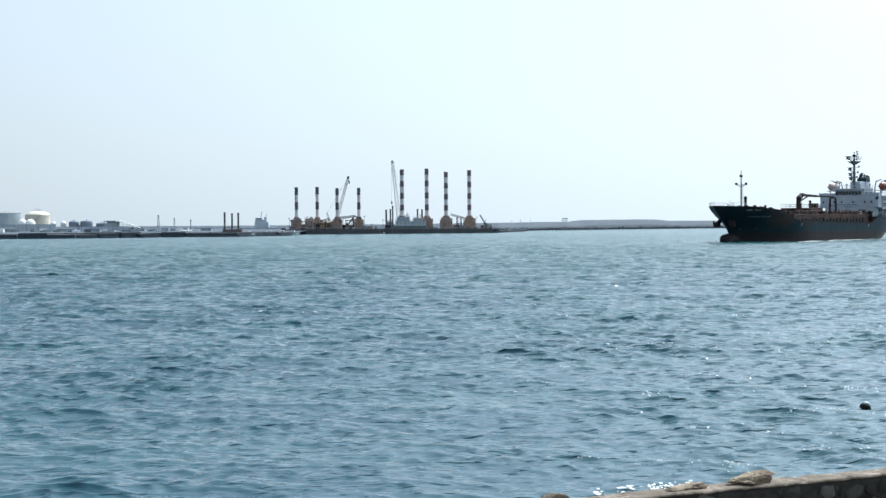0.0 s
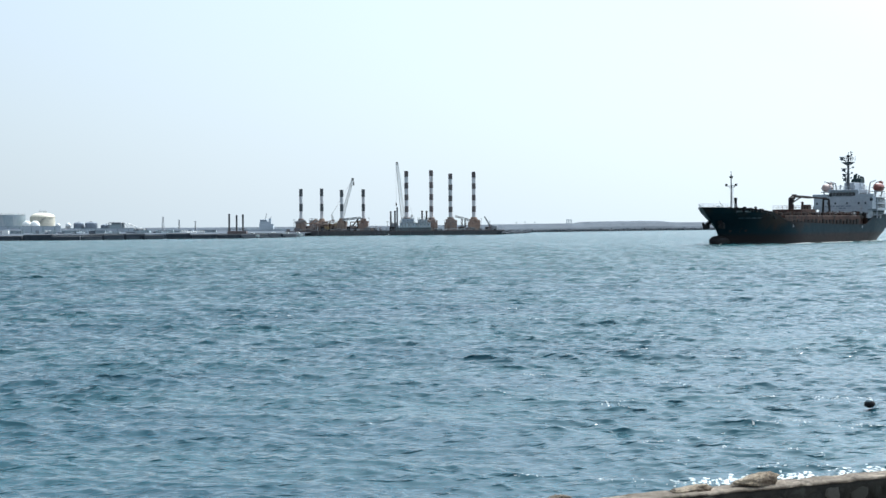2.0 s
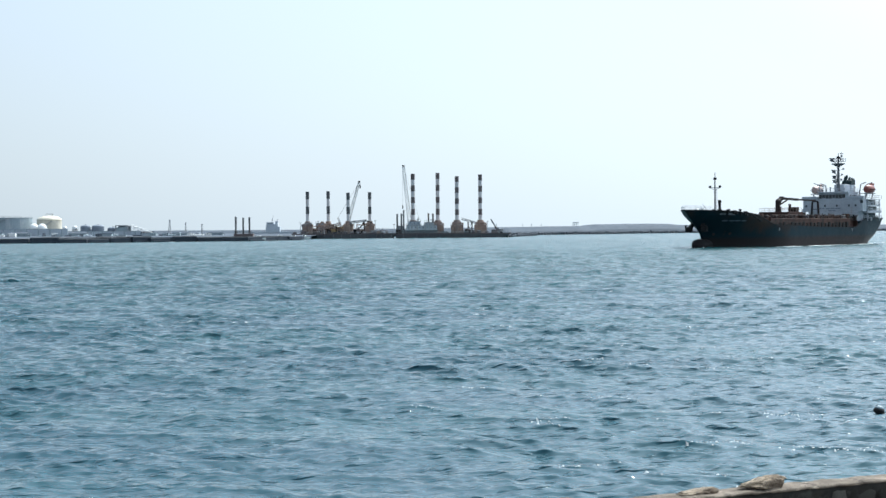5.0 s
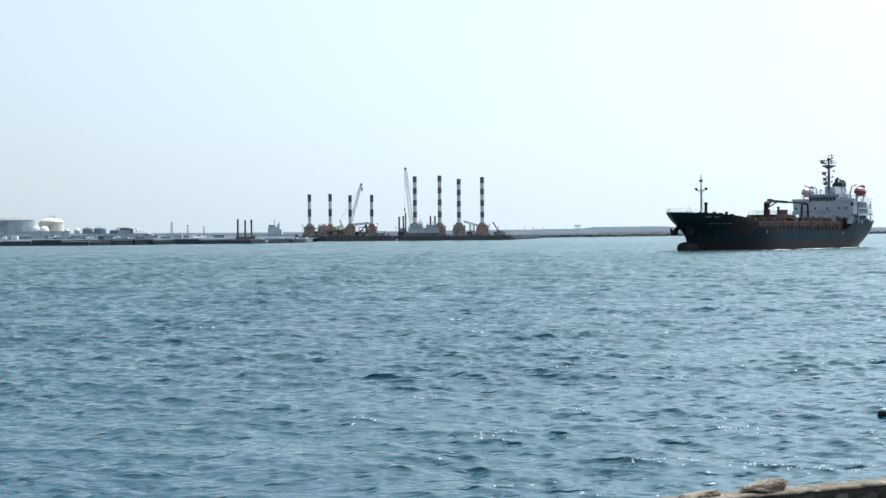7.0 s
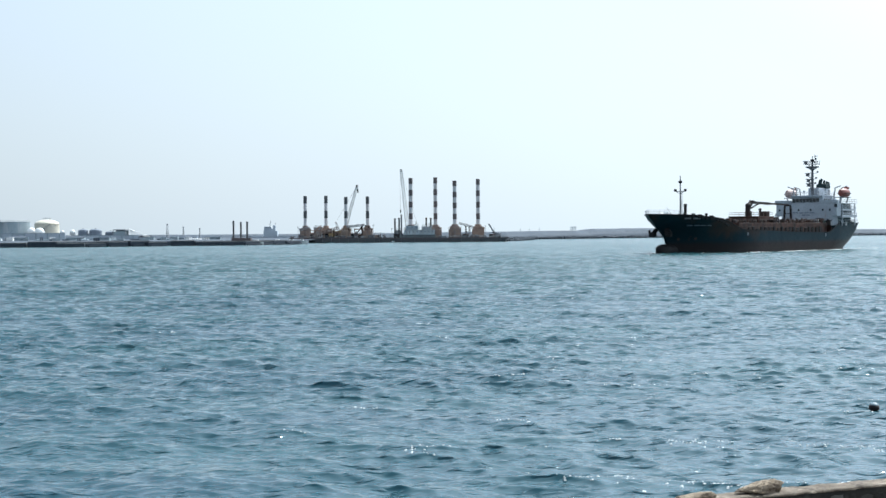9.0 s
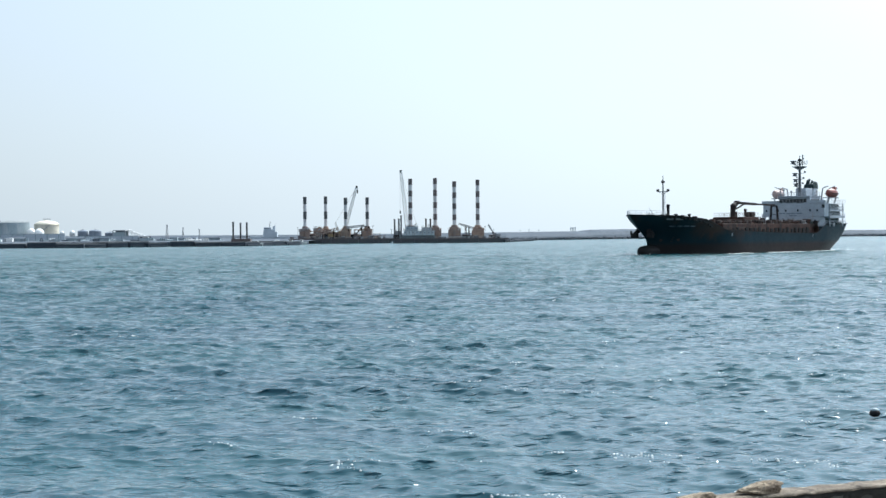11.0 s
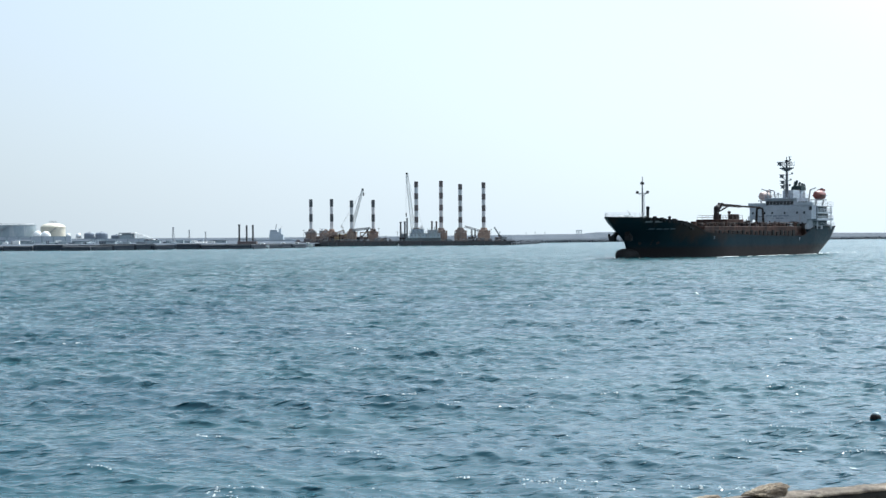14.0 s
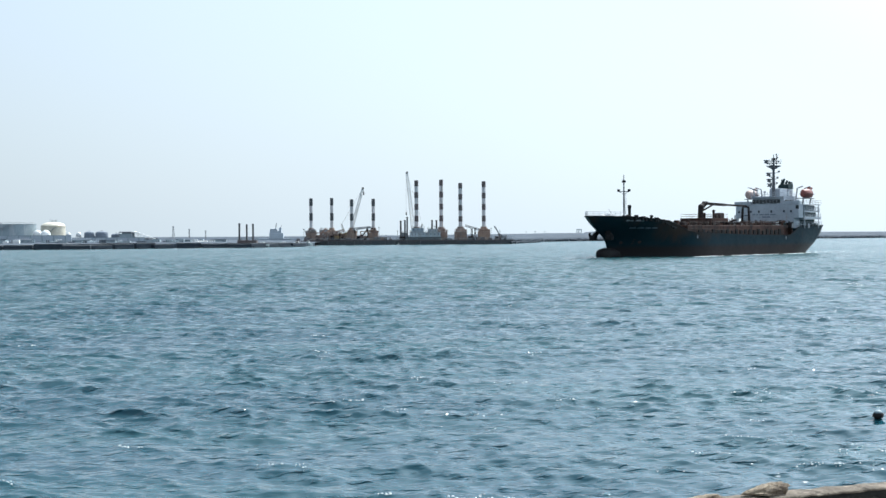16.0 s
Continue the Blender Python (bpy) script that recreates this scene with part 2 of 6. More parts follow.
# ---- building helpers ----
def part(name, bm, material, parent=None, label="", smooth=False):
    """Link a bmesh as one mesh object under a thing or a part."""
    me = bpy.data.meshes.new(name)
    bmesh.ops.recalc_face_normals(bm, faces=bm.faces)
    bm.to_mesh(me)
    bm.free()
    me.materials.append(material)
    if smooth:
        me.shade_smooth()
    ob = new(name, me)
    ob.parent = parent
    return tagged(ob, label)


def thing(name, m, label, category, group="", kind=""):
    ob = new(name)
    ob.matrix_world = m
    return tagged(ob, label, category, group, kind)


def B():
    return bmesh.new()


def box(bm, x0, x1, y0, y1, z0, z1, bevel=0.0):
    m = Matrix.LocRotScale(((x0 + x1) / 2, (y0 + y1) / 2, (z0 + z1) / 2), None, (abs(x1 - x0), abs(y1 - y0), abs(z1 - z0)))
    g = bmesh.ops.create_cube(bm, size=1, matrix=m)
    if bevel:
        edges = {e for v in g["verts"] for e in v.link_edges}
        bmesh.ops.bevel(bm, geom=list(edges), offset=bevel, segments=2, affect="EDGES", profile=0.5)
    return bm


def rod(bm, p, q, r0, r1=None, n=8):
    p, q = Vector(p), Vector(q)
    d = q - p
    m = Matrix.Translation((p + q) / 2) @ d.to_track_quat("Z", "Y").to_matrix().to_4x4()
    bmesh.ops.create_cone(bm, cap_ends=True, segments=n, radius1=r0, radius2=r0 if r1 is None else r1, depth=d.length, matrix=m)
    return bm


def beam(bm, p, q, w, h):
    """A box-section member from p to q."""
    p, q = Vector(p), Vector(q)
    d = q - p
    m = Matrix.Translation((p + q) / 2) @ d.to_track_quat("Z", "Y").to_matrix().to_4x4() @ Matrix.Diagonal((w, h, d.length, 1))
    bmesh.ops.create_cube(bm, size=1, matrix=m)
    return bm


def ball(bm, c, sx, sy, sz, u=16, v=10):
    bmesh.ops.create_uvsphere(bm, u_segments=u, v_segments=v, radius=1, matrix=Matrix.LocRotScale(c, None, (sx, sy, sz)))
    return bm


def lathe(bm, profile, n=24, centre=(0, 0, 0)):
    """Turn a profile of (radius, height) round the upright axis."""
    rings = []
    for r, z in profile:
        rings.append([bm.verts.new((centre[0] + r * math.cos(2 * math.pi * i / n), centre[1] + r * math.sin(2 * math.pi * i / n), centre[2] + z)) for i in range(n)])
    for r0, r1 in zip(rings, rings[1:]):
        for i in range(n):
            bm.faces.new((r0[i], r0[(i + 1) % n], r1[(i + 1) % n], r1[i]))
    bm.faces.new(rings[0][::-1])
    bm.faces.new(rings[-1])
    return bm


def lattice(bm, p, q, w0, w1, bays, r):
    """A lattice boom or mast from p to q: four chords with diagonals."""
    p, q = Vector(p), Vector(q)
    rot = (q - p).to_track_quat("Z", "Y").to_matrix()
    ring = []
    for i in range(bays + 1):
        f = i / bays
        w = (w0 + (w1 - w0) * f) / 2
        ring.append([p.lerp(q, f) + rot @ Vector((sx * w, sy * w, 0)) for sx, sy in ((-1, -1), (1, -1), (1, 1), (-1, 1))])
    for a0, a1 in zip(ring, ring[1:]):
        for k in range(4):
            rod(bm, a0[k], a1[k], r, n=4)
            rod(bm, a0[k], a1[(k + 1) % 4], r * 0.7, n=4)
            rod(bm, a1[k], a1[(k + 1) % 4], r * 0.7, n=4)
    return bm


def rail(bm, pts, height, spacing, r=0.04, bars=3):
    """A guard rail along a line of points at deck level."""
    for p, q in zip(pts, pts[1:]):
        p, q = Vector(p), Vector(q)
        n = max(1, round((q - p).length / spacing))
        for i in range(n + 1):
            o = p.lerp(q, i / n)
            rod(bm, o, o + Vector((0, 0, height)), r, n=4)
        for k in range(bars):
            up = Vector((0, 0, height * (k + 1) / bars))
            rod(bm, p + up, q + up, r, n=4)
    return bm


# ---- sea ----
def wave_sheet():
    """One sheet of water to the horizon: waves of many lengths, finest before the camera."""
    rng = np.random.default_rng(7)
    th = np.radians(np.concatenate([np.arange(-180, -19, 6.0), np.linspace(-18.5, 18.5, 520), np.arange(24, 180, 6.0)]))
    back = 28.0  # the fan of the sheet starts this far behind the shore
    rad = [2.0]
    while rad[-1] < 900:
        rad.append(rad[-1] + float(np.interp(rad[-1] - back, [-26, 20.9, 21, 130, 330, 600, 900], [0.8, 0.8, 0.055, 0.20, 0.34, 0.9, 4.0])))
    while rad[-1] < 4800:
        rad.append(rad[-1] * 1.12)
    rad = np.array(rad)
    r, a = np.meshgrid(rad, th, indexing="ij")
    x, y = r * np.sin(a), r * np.cos(a) - back
    r = r - back
    z, dx, dy = np.zeros_like(x), np.zeros_like(x), np.zeros_like(x)
    step = np.maximum(np.gradient(rad)[:, None], 0.0)
    fine = (np.abs(a) < radians(19))
    swell = np.zeros_like(x)
    for i in range(14):
        lam, head = rng.uniform(7, 34), rng.uniform(0, 6.283)
        swell += np.cos(2 * math.pi / lam * (x * math.cos(head) + y * math.sin(head)) + rng.random() * 6.283) / math.sqrt(7)
    gain = 0.80 * np.interp(r, [70, 130, 260, 620], [1.0, 0.92, 0.88, 0.6]) * np.minimum(1.8, np.exp(0.13 * swell)) * np.interp(r, [30, 60, 150, 400], [0.63, 0.77, 1.0, 1.1])
    waves = 112
    for i in range(waves):
        lam = 0.30 * (9.0 / 0.30) ** ((i + rng.random()) / waves)
        head = radians(-108 + rng.normal(0, 24 if lam > 0.8 else 32))
        k = 2 * math.pi / lam
        amp = float(np.interp(lam, [0.30, 0.5, 0.9, 1.2, 2.5, 5.0, 9.0], [0.060, 0.088, 0.084, 0.066, 0.030, 0.018, 0.008])) / k
        ph = k * (x * math.cos(head) + y * math.sin(head)) + rng.random() * 6.283
        keep = np.clip((lam / step - 2.2) / 2.0, 0, 1) * fine * amp * gain * np.interp(r, [60, 150, 350], [1.0, 1.25, 1.2] if lam < 0.9 else [1.0, 1.2, 1.3] if lam < 1.9 else [0.95, 0.85, 1.0]) * np.interp(r, [30, 60, 140], [1.7, 1.4, 0.95] if lam > 2.2 else [0.85, 0.88, 0.92] if lam > 0.9 else [0.9, 1.0, 1.05])
        z += keep * np.cos(ph)
        dx -= 1.0 * keep * math.cos(head) * np.sin(ph)
        dy -= 1.0 * keep * math.sin(head) * np.sin(ph)
    co = np.stack([x + dx, y + dy, z], -1).reshape(-1, 3)
    nr, nt = x.shape
    i, j = np.meshgrid(np.arange(nr - 1), np.arange(nt), indexing="ij")
    j2 = (j + 1) % nt
    quads = np.stack([i * nt + j, i * nt + j2, (i + 1) * nt + j2, (i + 1) * nt + j], -1).reshape(-1, 4)[:, ::-1]
    me = bpy.data.meshes.new("water")
    me.vertices.add(len(co))
    me.vertices.foreach_set("co", co.astype(np.float32).ravel())
    me.loops.add(quads.size)
    me.loops.foreach_set("vertex_index", quads.astype(np.int32).ravel())
    me.polygons.add(len(quads))
    me.polygons.foreach_set("loop_start", np.arange(0, quads.size, 4, dtype=np.int32))
    me.update(calc_edges=True)
    me.shade_smooth()
    me.materials.append(WATER)
    return tagged(new("water", me), "choppy blue-green harbour sea with small glittering waves", "sea", kind="structure")


water = wave_sheet()


def p_far(y):
    """Glint flecks farther from the sheltering shore are a little larger."""
    return min(1.2, max(0.0, (y - 40) / 90))


def glint_flecks():
    """Small white flecks that stand in for sun glints, in clusters on the highest wavelets of the open water towards
    the sun.
    """
    r = np.random.default_rng(19)
    n = len(water.data.vertices)
    co = np.empty(n * 3, np.float32)
    water.data.vertices.foreach_get("co", co)
    co = co.reshape(-1, 3)
    x, y, z = co.T
    # flecks gather on the sun's side, where the glitter they imitate would lie
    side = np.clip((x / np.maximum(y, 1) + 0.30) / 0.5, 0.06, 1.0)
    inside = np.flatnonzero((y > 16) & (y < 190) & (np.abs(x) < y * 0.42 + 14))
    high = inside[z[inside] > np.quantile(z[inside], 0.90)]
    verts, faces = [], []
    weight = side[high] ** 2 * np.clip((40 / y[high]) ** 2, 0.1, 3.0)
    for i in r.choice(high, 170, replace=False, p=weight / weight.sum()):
        c, reach = co[i], r.uniform(0.2, 0.9)
        near = high[(np.abs(x[high] - c[0]) < reach) & (np.abs(y[high] - c[1]) < 0.35)]
        for j in r.permutation(near)[: r.integers(3, 12)]:
            p, n0, size = co[j], len(verts), r.uniform(0.010, 0.035) * (1 + p_far(co[j][1]))
            for k in range(6):
                a = k * math.pi / 3
                verts.append((p[0] + 1.6 * size * math.cos(a) * r.uniform(0.6, 1.2), p[1] + size * math.sin(a), p[2] - 0.004))
            verts.append((p[0], p[1], p[2] + size * 0.7))
            faces += [(n0 + k, n0 + (k + 1) % 6, n0 + 6) for k in range(6)]
    me = bpy.data.meshes.new("glint_flecks")
    me.from_pydata(verts, [], faces)
    me.materials.append(FOAM_GLINT)
    return tagged(new("glint_flecks", me), "tiny white flecks painted in as sun glints on the choppy sea", "foam", kind="stuff")


def surf(x0, x1, count, seed):
    """Wash that breaks on the sunken rocks off the parapet, about its own low centre."""
    r = random.Random(seed)
    verts, faces = [], []
    for i in range(count):
        f = r.random()
        clump = noise.noise((f * 9.0, seed, 0.3))
        if clump < -0.12:
            continue
        x, y = x0 + (x1 - x0) * f, 32.3 + 0.36 * (x0 + (x1 - x0) * f - 4.0) + r.gauss(0, 0.30)
        ln, w, n0 = r.uniform(0.012, 0.07), r.uniform(0.03, 0.10), len(verts)
        for k in range(6):
            a = k * math.pi / 3
            verts.append((x + ln * math.cos(a) * r.uniform(0.6, 1.2), y + w * math.sin(a), -0.006 + 0.004 * r.random()))
        verts.append((x, y, r.uniform(0.002, 0.016) * (1 + clump)))
        faces += [(n0 + k, n0 + (k + 1) % 6, n0 + 6) for k in range(6)]
    me = bpy.data.meshes.new("shore_surf")
    me.from_pydata(verts, [], faces)
    me.materials.append(FOAM_GLINT)
    return tagged(new("shore_surf", me), "small patch of white surf breaking close to the parapet", "foam", kind="stuff")


surf_near, surf_long = surf(3.2, 5.6, 210, 4), surf(5.4, 10.0, 420, 8)


crests = glint_flecks()


# ---- the near shore ----
WALL_AT, WALL_TURN = (0.860, 6.213), 25.2  # a point on the wall's landward edge, and its direction


def shore_wall():
    """A low masonry parapet: its worn cap, and its stained face darkened for shade."""
    m, n, l, p = nodes_of("stained_shaded_plaster")
    co = n.new("ShaderNodeTexCoord").outputs["Object"]
    patch, grain, spots = noise_node(n, l, co, 7.5, 4.0, 0.55), noise_node(n, l, co, 40, 6.0, 0.7), noise_node(n, l, co, 14.0, 5.0, 0.6)
    # stains, with the landward side's shade also put into these near-black colours
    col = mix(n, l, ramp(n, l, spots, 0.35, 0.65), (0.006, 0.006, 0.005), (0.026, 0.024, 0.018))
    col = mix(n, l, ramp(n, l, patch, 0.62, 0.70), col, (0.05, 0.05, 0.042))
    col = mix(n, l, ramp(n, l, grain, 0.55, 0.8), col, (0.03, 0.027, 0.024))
    l.new(col, p.inputs["Base Color"])
    p.inputs["Roughness"].default_value = 0.9
    b = n.new("ShaderNodeBump")
    b.inputs["Distance"].default_value = 0.01
    l.new(grain, b.inputs["Height"])
    l.new(b.outputs["Normal"], p.inputs["Normal"])
    face = m
    m, n, l, p = nodes_of("worn_parapet_cap")
    co = n.new("ShaderNodeTexCoord").outputs["Object"]
    patch, grain, spots = noise_node(n, l, co, 5.0, 5.0, 0.65), noise_node(n, l, co, 55, 4.0, 0.7), noise_node(n, l, stretched(n, l, co, 1.0, 0.35, 1.0), 11.0, 5.0, 0.7)
    col = mix(n, l, ramp(n, l, patch, 0.42, 0.58), (0.125, 0.100, 0.074), (0.245, 0.20, 0.155))
    col = mix(n, l, ramp(n, l, spots, 0.53, 0.64), col, (0.055, 0.044, 0.032))
    col = mix(n, l, ramp(n, l, noise_node(n, l, stretched(n, l, co, 0.3, 1.0, 1.0), 24, 4.0, 0.6), 0.60, 0.68), col, (0.55, 0.46, 0.36))
    l.new(col, p.inputs["Base Color"])
    p.inputs["Roughness"].default_value = 0.9
    b = n.new("ShaderNodeBump")
    b.inputs["Distance"].default_value = 0.012
    l.new(grain, b.inputs["Height"])
    l.new(b.outputs["Normal"], p.inputs["Normal"])
    cap = m
    wall = thing("sea_wall", pose(*WALL_AT, 4.09, 0, 0, WALL_TURN), "low weathered masonry parapet with stained face painted dark for shade and pale worn top", "wall", kind="structure")
    xs = np.concatenate([np.arange(-26, -2, 0.4), np.arange(-2, 3, 0.02), np.arange(3, 40, 0.4)])

    def strip(name, ring, material, rough):
        """Sweep a ring of (across, height) along the wall with an uneven surface."""
        bm, rows = B(), []
        for x in xs:
            row = []
            for y, z in ring:
                v = Vector((x, y, z))
                d = noise.noise_vector(v * 9) * rough + noise.noise_vector(v * 30) * rough * 0.5
                row.append(bm.verts.new(v + Vector((0, d.y, d.z))))
            rows.append(row)
        k = len(ring)
        for r0, r1 in zip(rows, rows[1:]):
            for i in range(k):
                bm.faces.new((r0[i], r0[(i + 1) % k], r1[(i + 1) % k], r1[i]))
        bm.faces.new(rows[0])
        bm.faces.new(rows[-1][::-1])
        return part(name, bm, material, wall, smooth=True)

    top = [(0.0, -0.008), (0.002, -0.003), (0.008, 0.0)] + [(0.012 + 0.0102 * i, 0.003 * math.sin(i * 1.7)) for i in range(1, 9)] + [(0.101, -0.006), (0.106, -0.008), (0.106, -0.012), (0.055, -0.012), (0.0, -0.012)]
    strip("coping", top, cap, 0.005)
    body = [(0.003, -0.0125)] + [(0.006, -0.02 - 0.02 * i) for i in range(1, 24)] + [(0.006, -0.9), (0.098, -0.9), (0.098, -0.02)]
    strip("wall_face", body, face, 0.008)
    bm = B()
    box(bm, -26, 40, 0.02, 0.9, -7.0, -0.55)
    part("footing", bm, QUAY, wall)
    # rubble stones set in the face, some bare and grey, most as near-black as it
    m, n, l, p = nodes_of("rubble_face_stone")
    co = n.new("ShaderNodeTexCoord").outputs["Object"]
    pick = n.new("ShaderNodeObjectInfo").outputs["Random"]
    stain = noise_node(n, l, co, 30, 5.0, 0.65)
    bare = mix(n, l, ramp(n, l, stain, 0.4, 0.65), (0.145, 0.140, 0.120), (0.05, 0.046, 0.038))
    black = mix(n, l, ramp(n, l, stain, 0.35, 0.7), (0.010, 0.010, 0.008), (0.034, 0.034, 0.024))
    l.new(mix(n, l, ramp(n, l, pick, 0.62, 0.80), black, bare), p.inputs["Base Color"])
    p.inputs["Roughness"].default_value = 0.9
    b = n.new("ShaderNodeBump")
    b.inputs["Distance"].default_value = 0.006
    l.new(stain, b.inputs["Height"])
    l.new(b.outputs["Normal"], p.inputs["Normal"])
    rng = random.Random(31)
    shapes = []
    for k in range(6):
        bm = B()
        bmesh.ops.create_icosphere(bm, subdivisions=2, radius=1)
        for v in bm.verts:
            d = v.co.normalized()
            f = min(1.0, 0.74 / max(abs(d.x) * 0.9, abs(d.z) * 0.9, 0.1)) * (1 + 0.34 * noise.noise(d * 1.7 + Vector((k * 5, 0, 0))) + 0.22 * noise.noise(d * 4.5 + Vector((k * 5, 2, 0))))
            v.co = Vector((d.x * f, d.y * (0.8 + 0.5 * noise.noise(d * 3 + Vector((0, k * 3, 1)))), d.z * f))
        me = bpy.data.meshes.new("face_stone")
        bm.to_mesh(me)
        bm.free()
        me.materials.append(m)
        me.shade_smooth()
        shapes.append(me)
    for row in range(4):
        x = -1.4 + rng.uniform(0, 0.06)
        while x < 2.6:
            w = rng.uniform(0.035, 0.10)
            ob = new("face_stone", shapes[rng.randrange(6)])
            ob.parent = wall
            ob.matrix_local = pose(x + w / 2, 0.006, -0.060 - row * 0.078 + rng.uniform(-0.018, 0.018), 0, rng.uniform(-14, 14), 0) @ Matrix.Diagonal((w * 0.58, 0.009, rng.uniform(0.026, 0.046), 1))
            tagged(ob)
            x += w + rng.uniform(0.006, 0.022)
    return wall


shore_wall()

bm = B()
box(bm, -200, 200, -160, 0.0, -7.0, -0.65)
shore = part("shore_ground", bm, GROUND, label="trodden earth and concrete shore behind the parapet", smooth=False)
shore.matrix_world = pose(*WALL_AT, 4.1, 0, 0, WALL_TURN)
tagged(shore, "", "ground", kind="structure")


def stone(name, m, size, seed, hump, label, tint=1.0):
    kind = "broken_stone" if tint == 1.0 else "dark_pitted_stone"
    mt = bpy.data.materials.get(kind)
    if not mt:
        mt, n, l, p = nodes_of(kind)
        co = n.new("ShaderNodeTexCoord").outputs["Object"]
        patch, grain = noise_node(n, l, co, 14.0, 5.0, 0.6), noise_node(n, l, co, 90, 6.0, 0.75)
        col = mix(n, l, ramp(n, l, patch, 0.40, 0.60), tuple(tint * c for c in (0.42, 0.335, 0.24)), tuple(tint * c for c in (0.20, 0.15, 0.105)))
        col = mix(n, l, ramp(n, l, grain, 0.50, 0.64), col, (0.045, 0.036, 0.027))
        l.new(col, p.inputs["Base Color"])
        p.inputs["Roughness"].default_value = 0.92
        b = n.new("ShaderNodeBump")
        b.inputs["Distance"].default_value = 0.012
        l.new(grain, b.inputs["Height"])
        l.new(b.outputs["Normal"], p.inputs["Normal"])
    bm = B()
    bmesh.ops.create_icosphere(bm, subdivisions=5, radius=1)
    off = Vector((seed * 3.7, seed * 1.3, seed))
    r0 = random.Random(seed)
    facets = [(Vector((r0.gauss(0, 1), r0.gauss(0, 1), r0.gauss(0.25, 0.8))).normalized(), r0.uniform(0.66, 0.92)) for _ in range(16)]
    for v in bm.verts:
        d = v.co.normalized()
        # flat broken facets, then pitted grain
        cut = min(1.0, 0.72 / max(1e-3, max(abs(d.x) * 0.86, abs(d.y) * 0.8, d.z * 0.95 + 0.22 * d.x)), *(far / max(0.05, d.dot(n)) for n, far in facets))
        r = cut * (1 + 0.20 * noise.noise(d * 1.6 + off) + 0.08 * noise.noise(d * 4 + off) + 0.07 * noise.noise(d * 11 + off) + 0.05 * noise.noise(d * 26 + off))
        r *= 1 - 0.16 * math.exp(-((d.x - 0.42 + 0.35 * d.z + 0.1 * noise.noise(d * 6 + off)) / 0.06) ** 2)  # an old cleft
        v.co = Vector((d.x * r * size[0], d.y * r * size[1], max(d.z * r, -0.35) * size[2] * float(np.interp(d.x * r, (-1, -0.4, 0.1, 0.5, 1), hump))))
    low = min(v.co.z for v in bm.verts)
    bmesh.ops.translate(bm, verts=bm.verts, vec=(0, 0, -low))
    ob = part(name, bm, mt, label=label, smooth=True)
    ob.matrix_world = m
    return tagged(ob, "", "stone", "stones on the parapet")


def on_wall(along, across, turn=0, lift=-0.004):
    return pose(*WALL_AT, 4.09, 0, 0, WALL_TURN) @ pose(along, across, lift, 0, 0, turn)


stone("stone", on_wall(0.548, 0.062, 4), (0.142, 0.054, 0.036), 2, (0.22, 0.6, 1.15, 1.5, 0.7), "large buff broken stone lying on the parapet top")
stone("stone", on_wall(0.228, 0.062, -3), (0.120, 0.044, 0.022), 5, (0.2, 0.45, 0.9, 1.35, 1.0), "flat buff stone lying on the parapet top")
stone("stone", on_wall(-0.405, 0.062, 8), (0.082, 0.048, 0.034), 9, (0.5, 0.8, 1.1, 0.9, 0.5), "dark pitted stone lying on the parapet top", 0.45)

# ---- the float in the water ----
buoy = thing("buoy", pose(12.6, 45, -0.15), "small black round mooring float with a worn pale cap", "buoy")
part("float_body", ball(B(), (0, 0, 0.03), 0.165, 0.165, 0.115, 20, 14), BLACK, buoy, smooth=True)
part("cap", lathe(B(), [(0.118, 0.11), (0.112, 0.135), (0.085, 0.165), (0.045, 0.185), (0.004, 0.19)], 16), TANK_GREY, buoy, "worn pale cap", True)
bm = B()
for k in range(12):
    a0, a1 = 2 * math.pi * k / 12, 2 * math.pi * (k + 1) / 12
    rod(bm, (0.158 * math.cos(a0), 0.158 * math.sin(a0), 0.0), (0.158 * math.cos(a1), 0.158 * math.sin(a1), 0.0), 0.018, n=6)
part("rope_ring", bm, BLACK, buoy, smooth=True)


# ---- far shore: quay, land, mounds ----
def ribbon(name, front, profile, material, label, category="land", jitter=0.0, step=6.0):
    """Sweep a profile of (depth, height factor, height) along a line on the ground."""
    pts = []
    for (x0, y0, h0), (x1, y1, h1) in zip(front, front[1:]):
        n = max(1, int(math.hypot(x1 - x0, y1 - y0) / step))
        pts += [(x0 + (x1 - x0) * i / n, y0 + (y1 - y0) * i / n, h0 + (h1 - h0) * i / n) for i in range(n)]
    pts.append(front[-1])
    bm, rows = B(), []
    for x, y, h in pts:
        rows.append([bm.verts.new((x + noise.noise((x * 0.2, d, 1)) * jitter, y + d + noise.noise((x * 0.25, d, 5)) * jitter * 2, f * h + (noise.noise((x * 0.3, d * 0.3, 9)) * jitter * (f > 0.1)))) for d, f in profile])
    for r0, r1 in zip(rows, rows[1:]):
        for i in range(len(profile) - 1):
            bm.faces.new((r0[i], r1[i], r1[i + 1], r0[i + 1]))
    ob = part(name, bm, material, label=label)
    return tagged(ob, "", category, kind="structure")


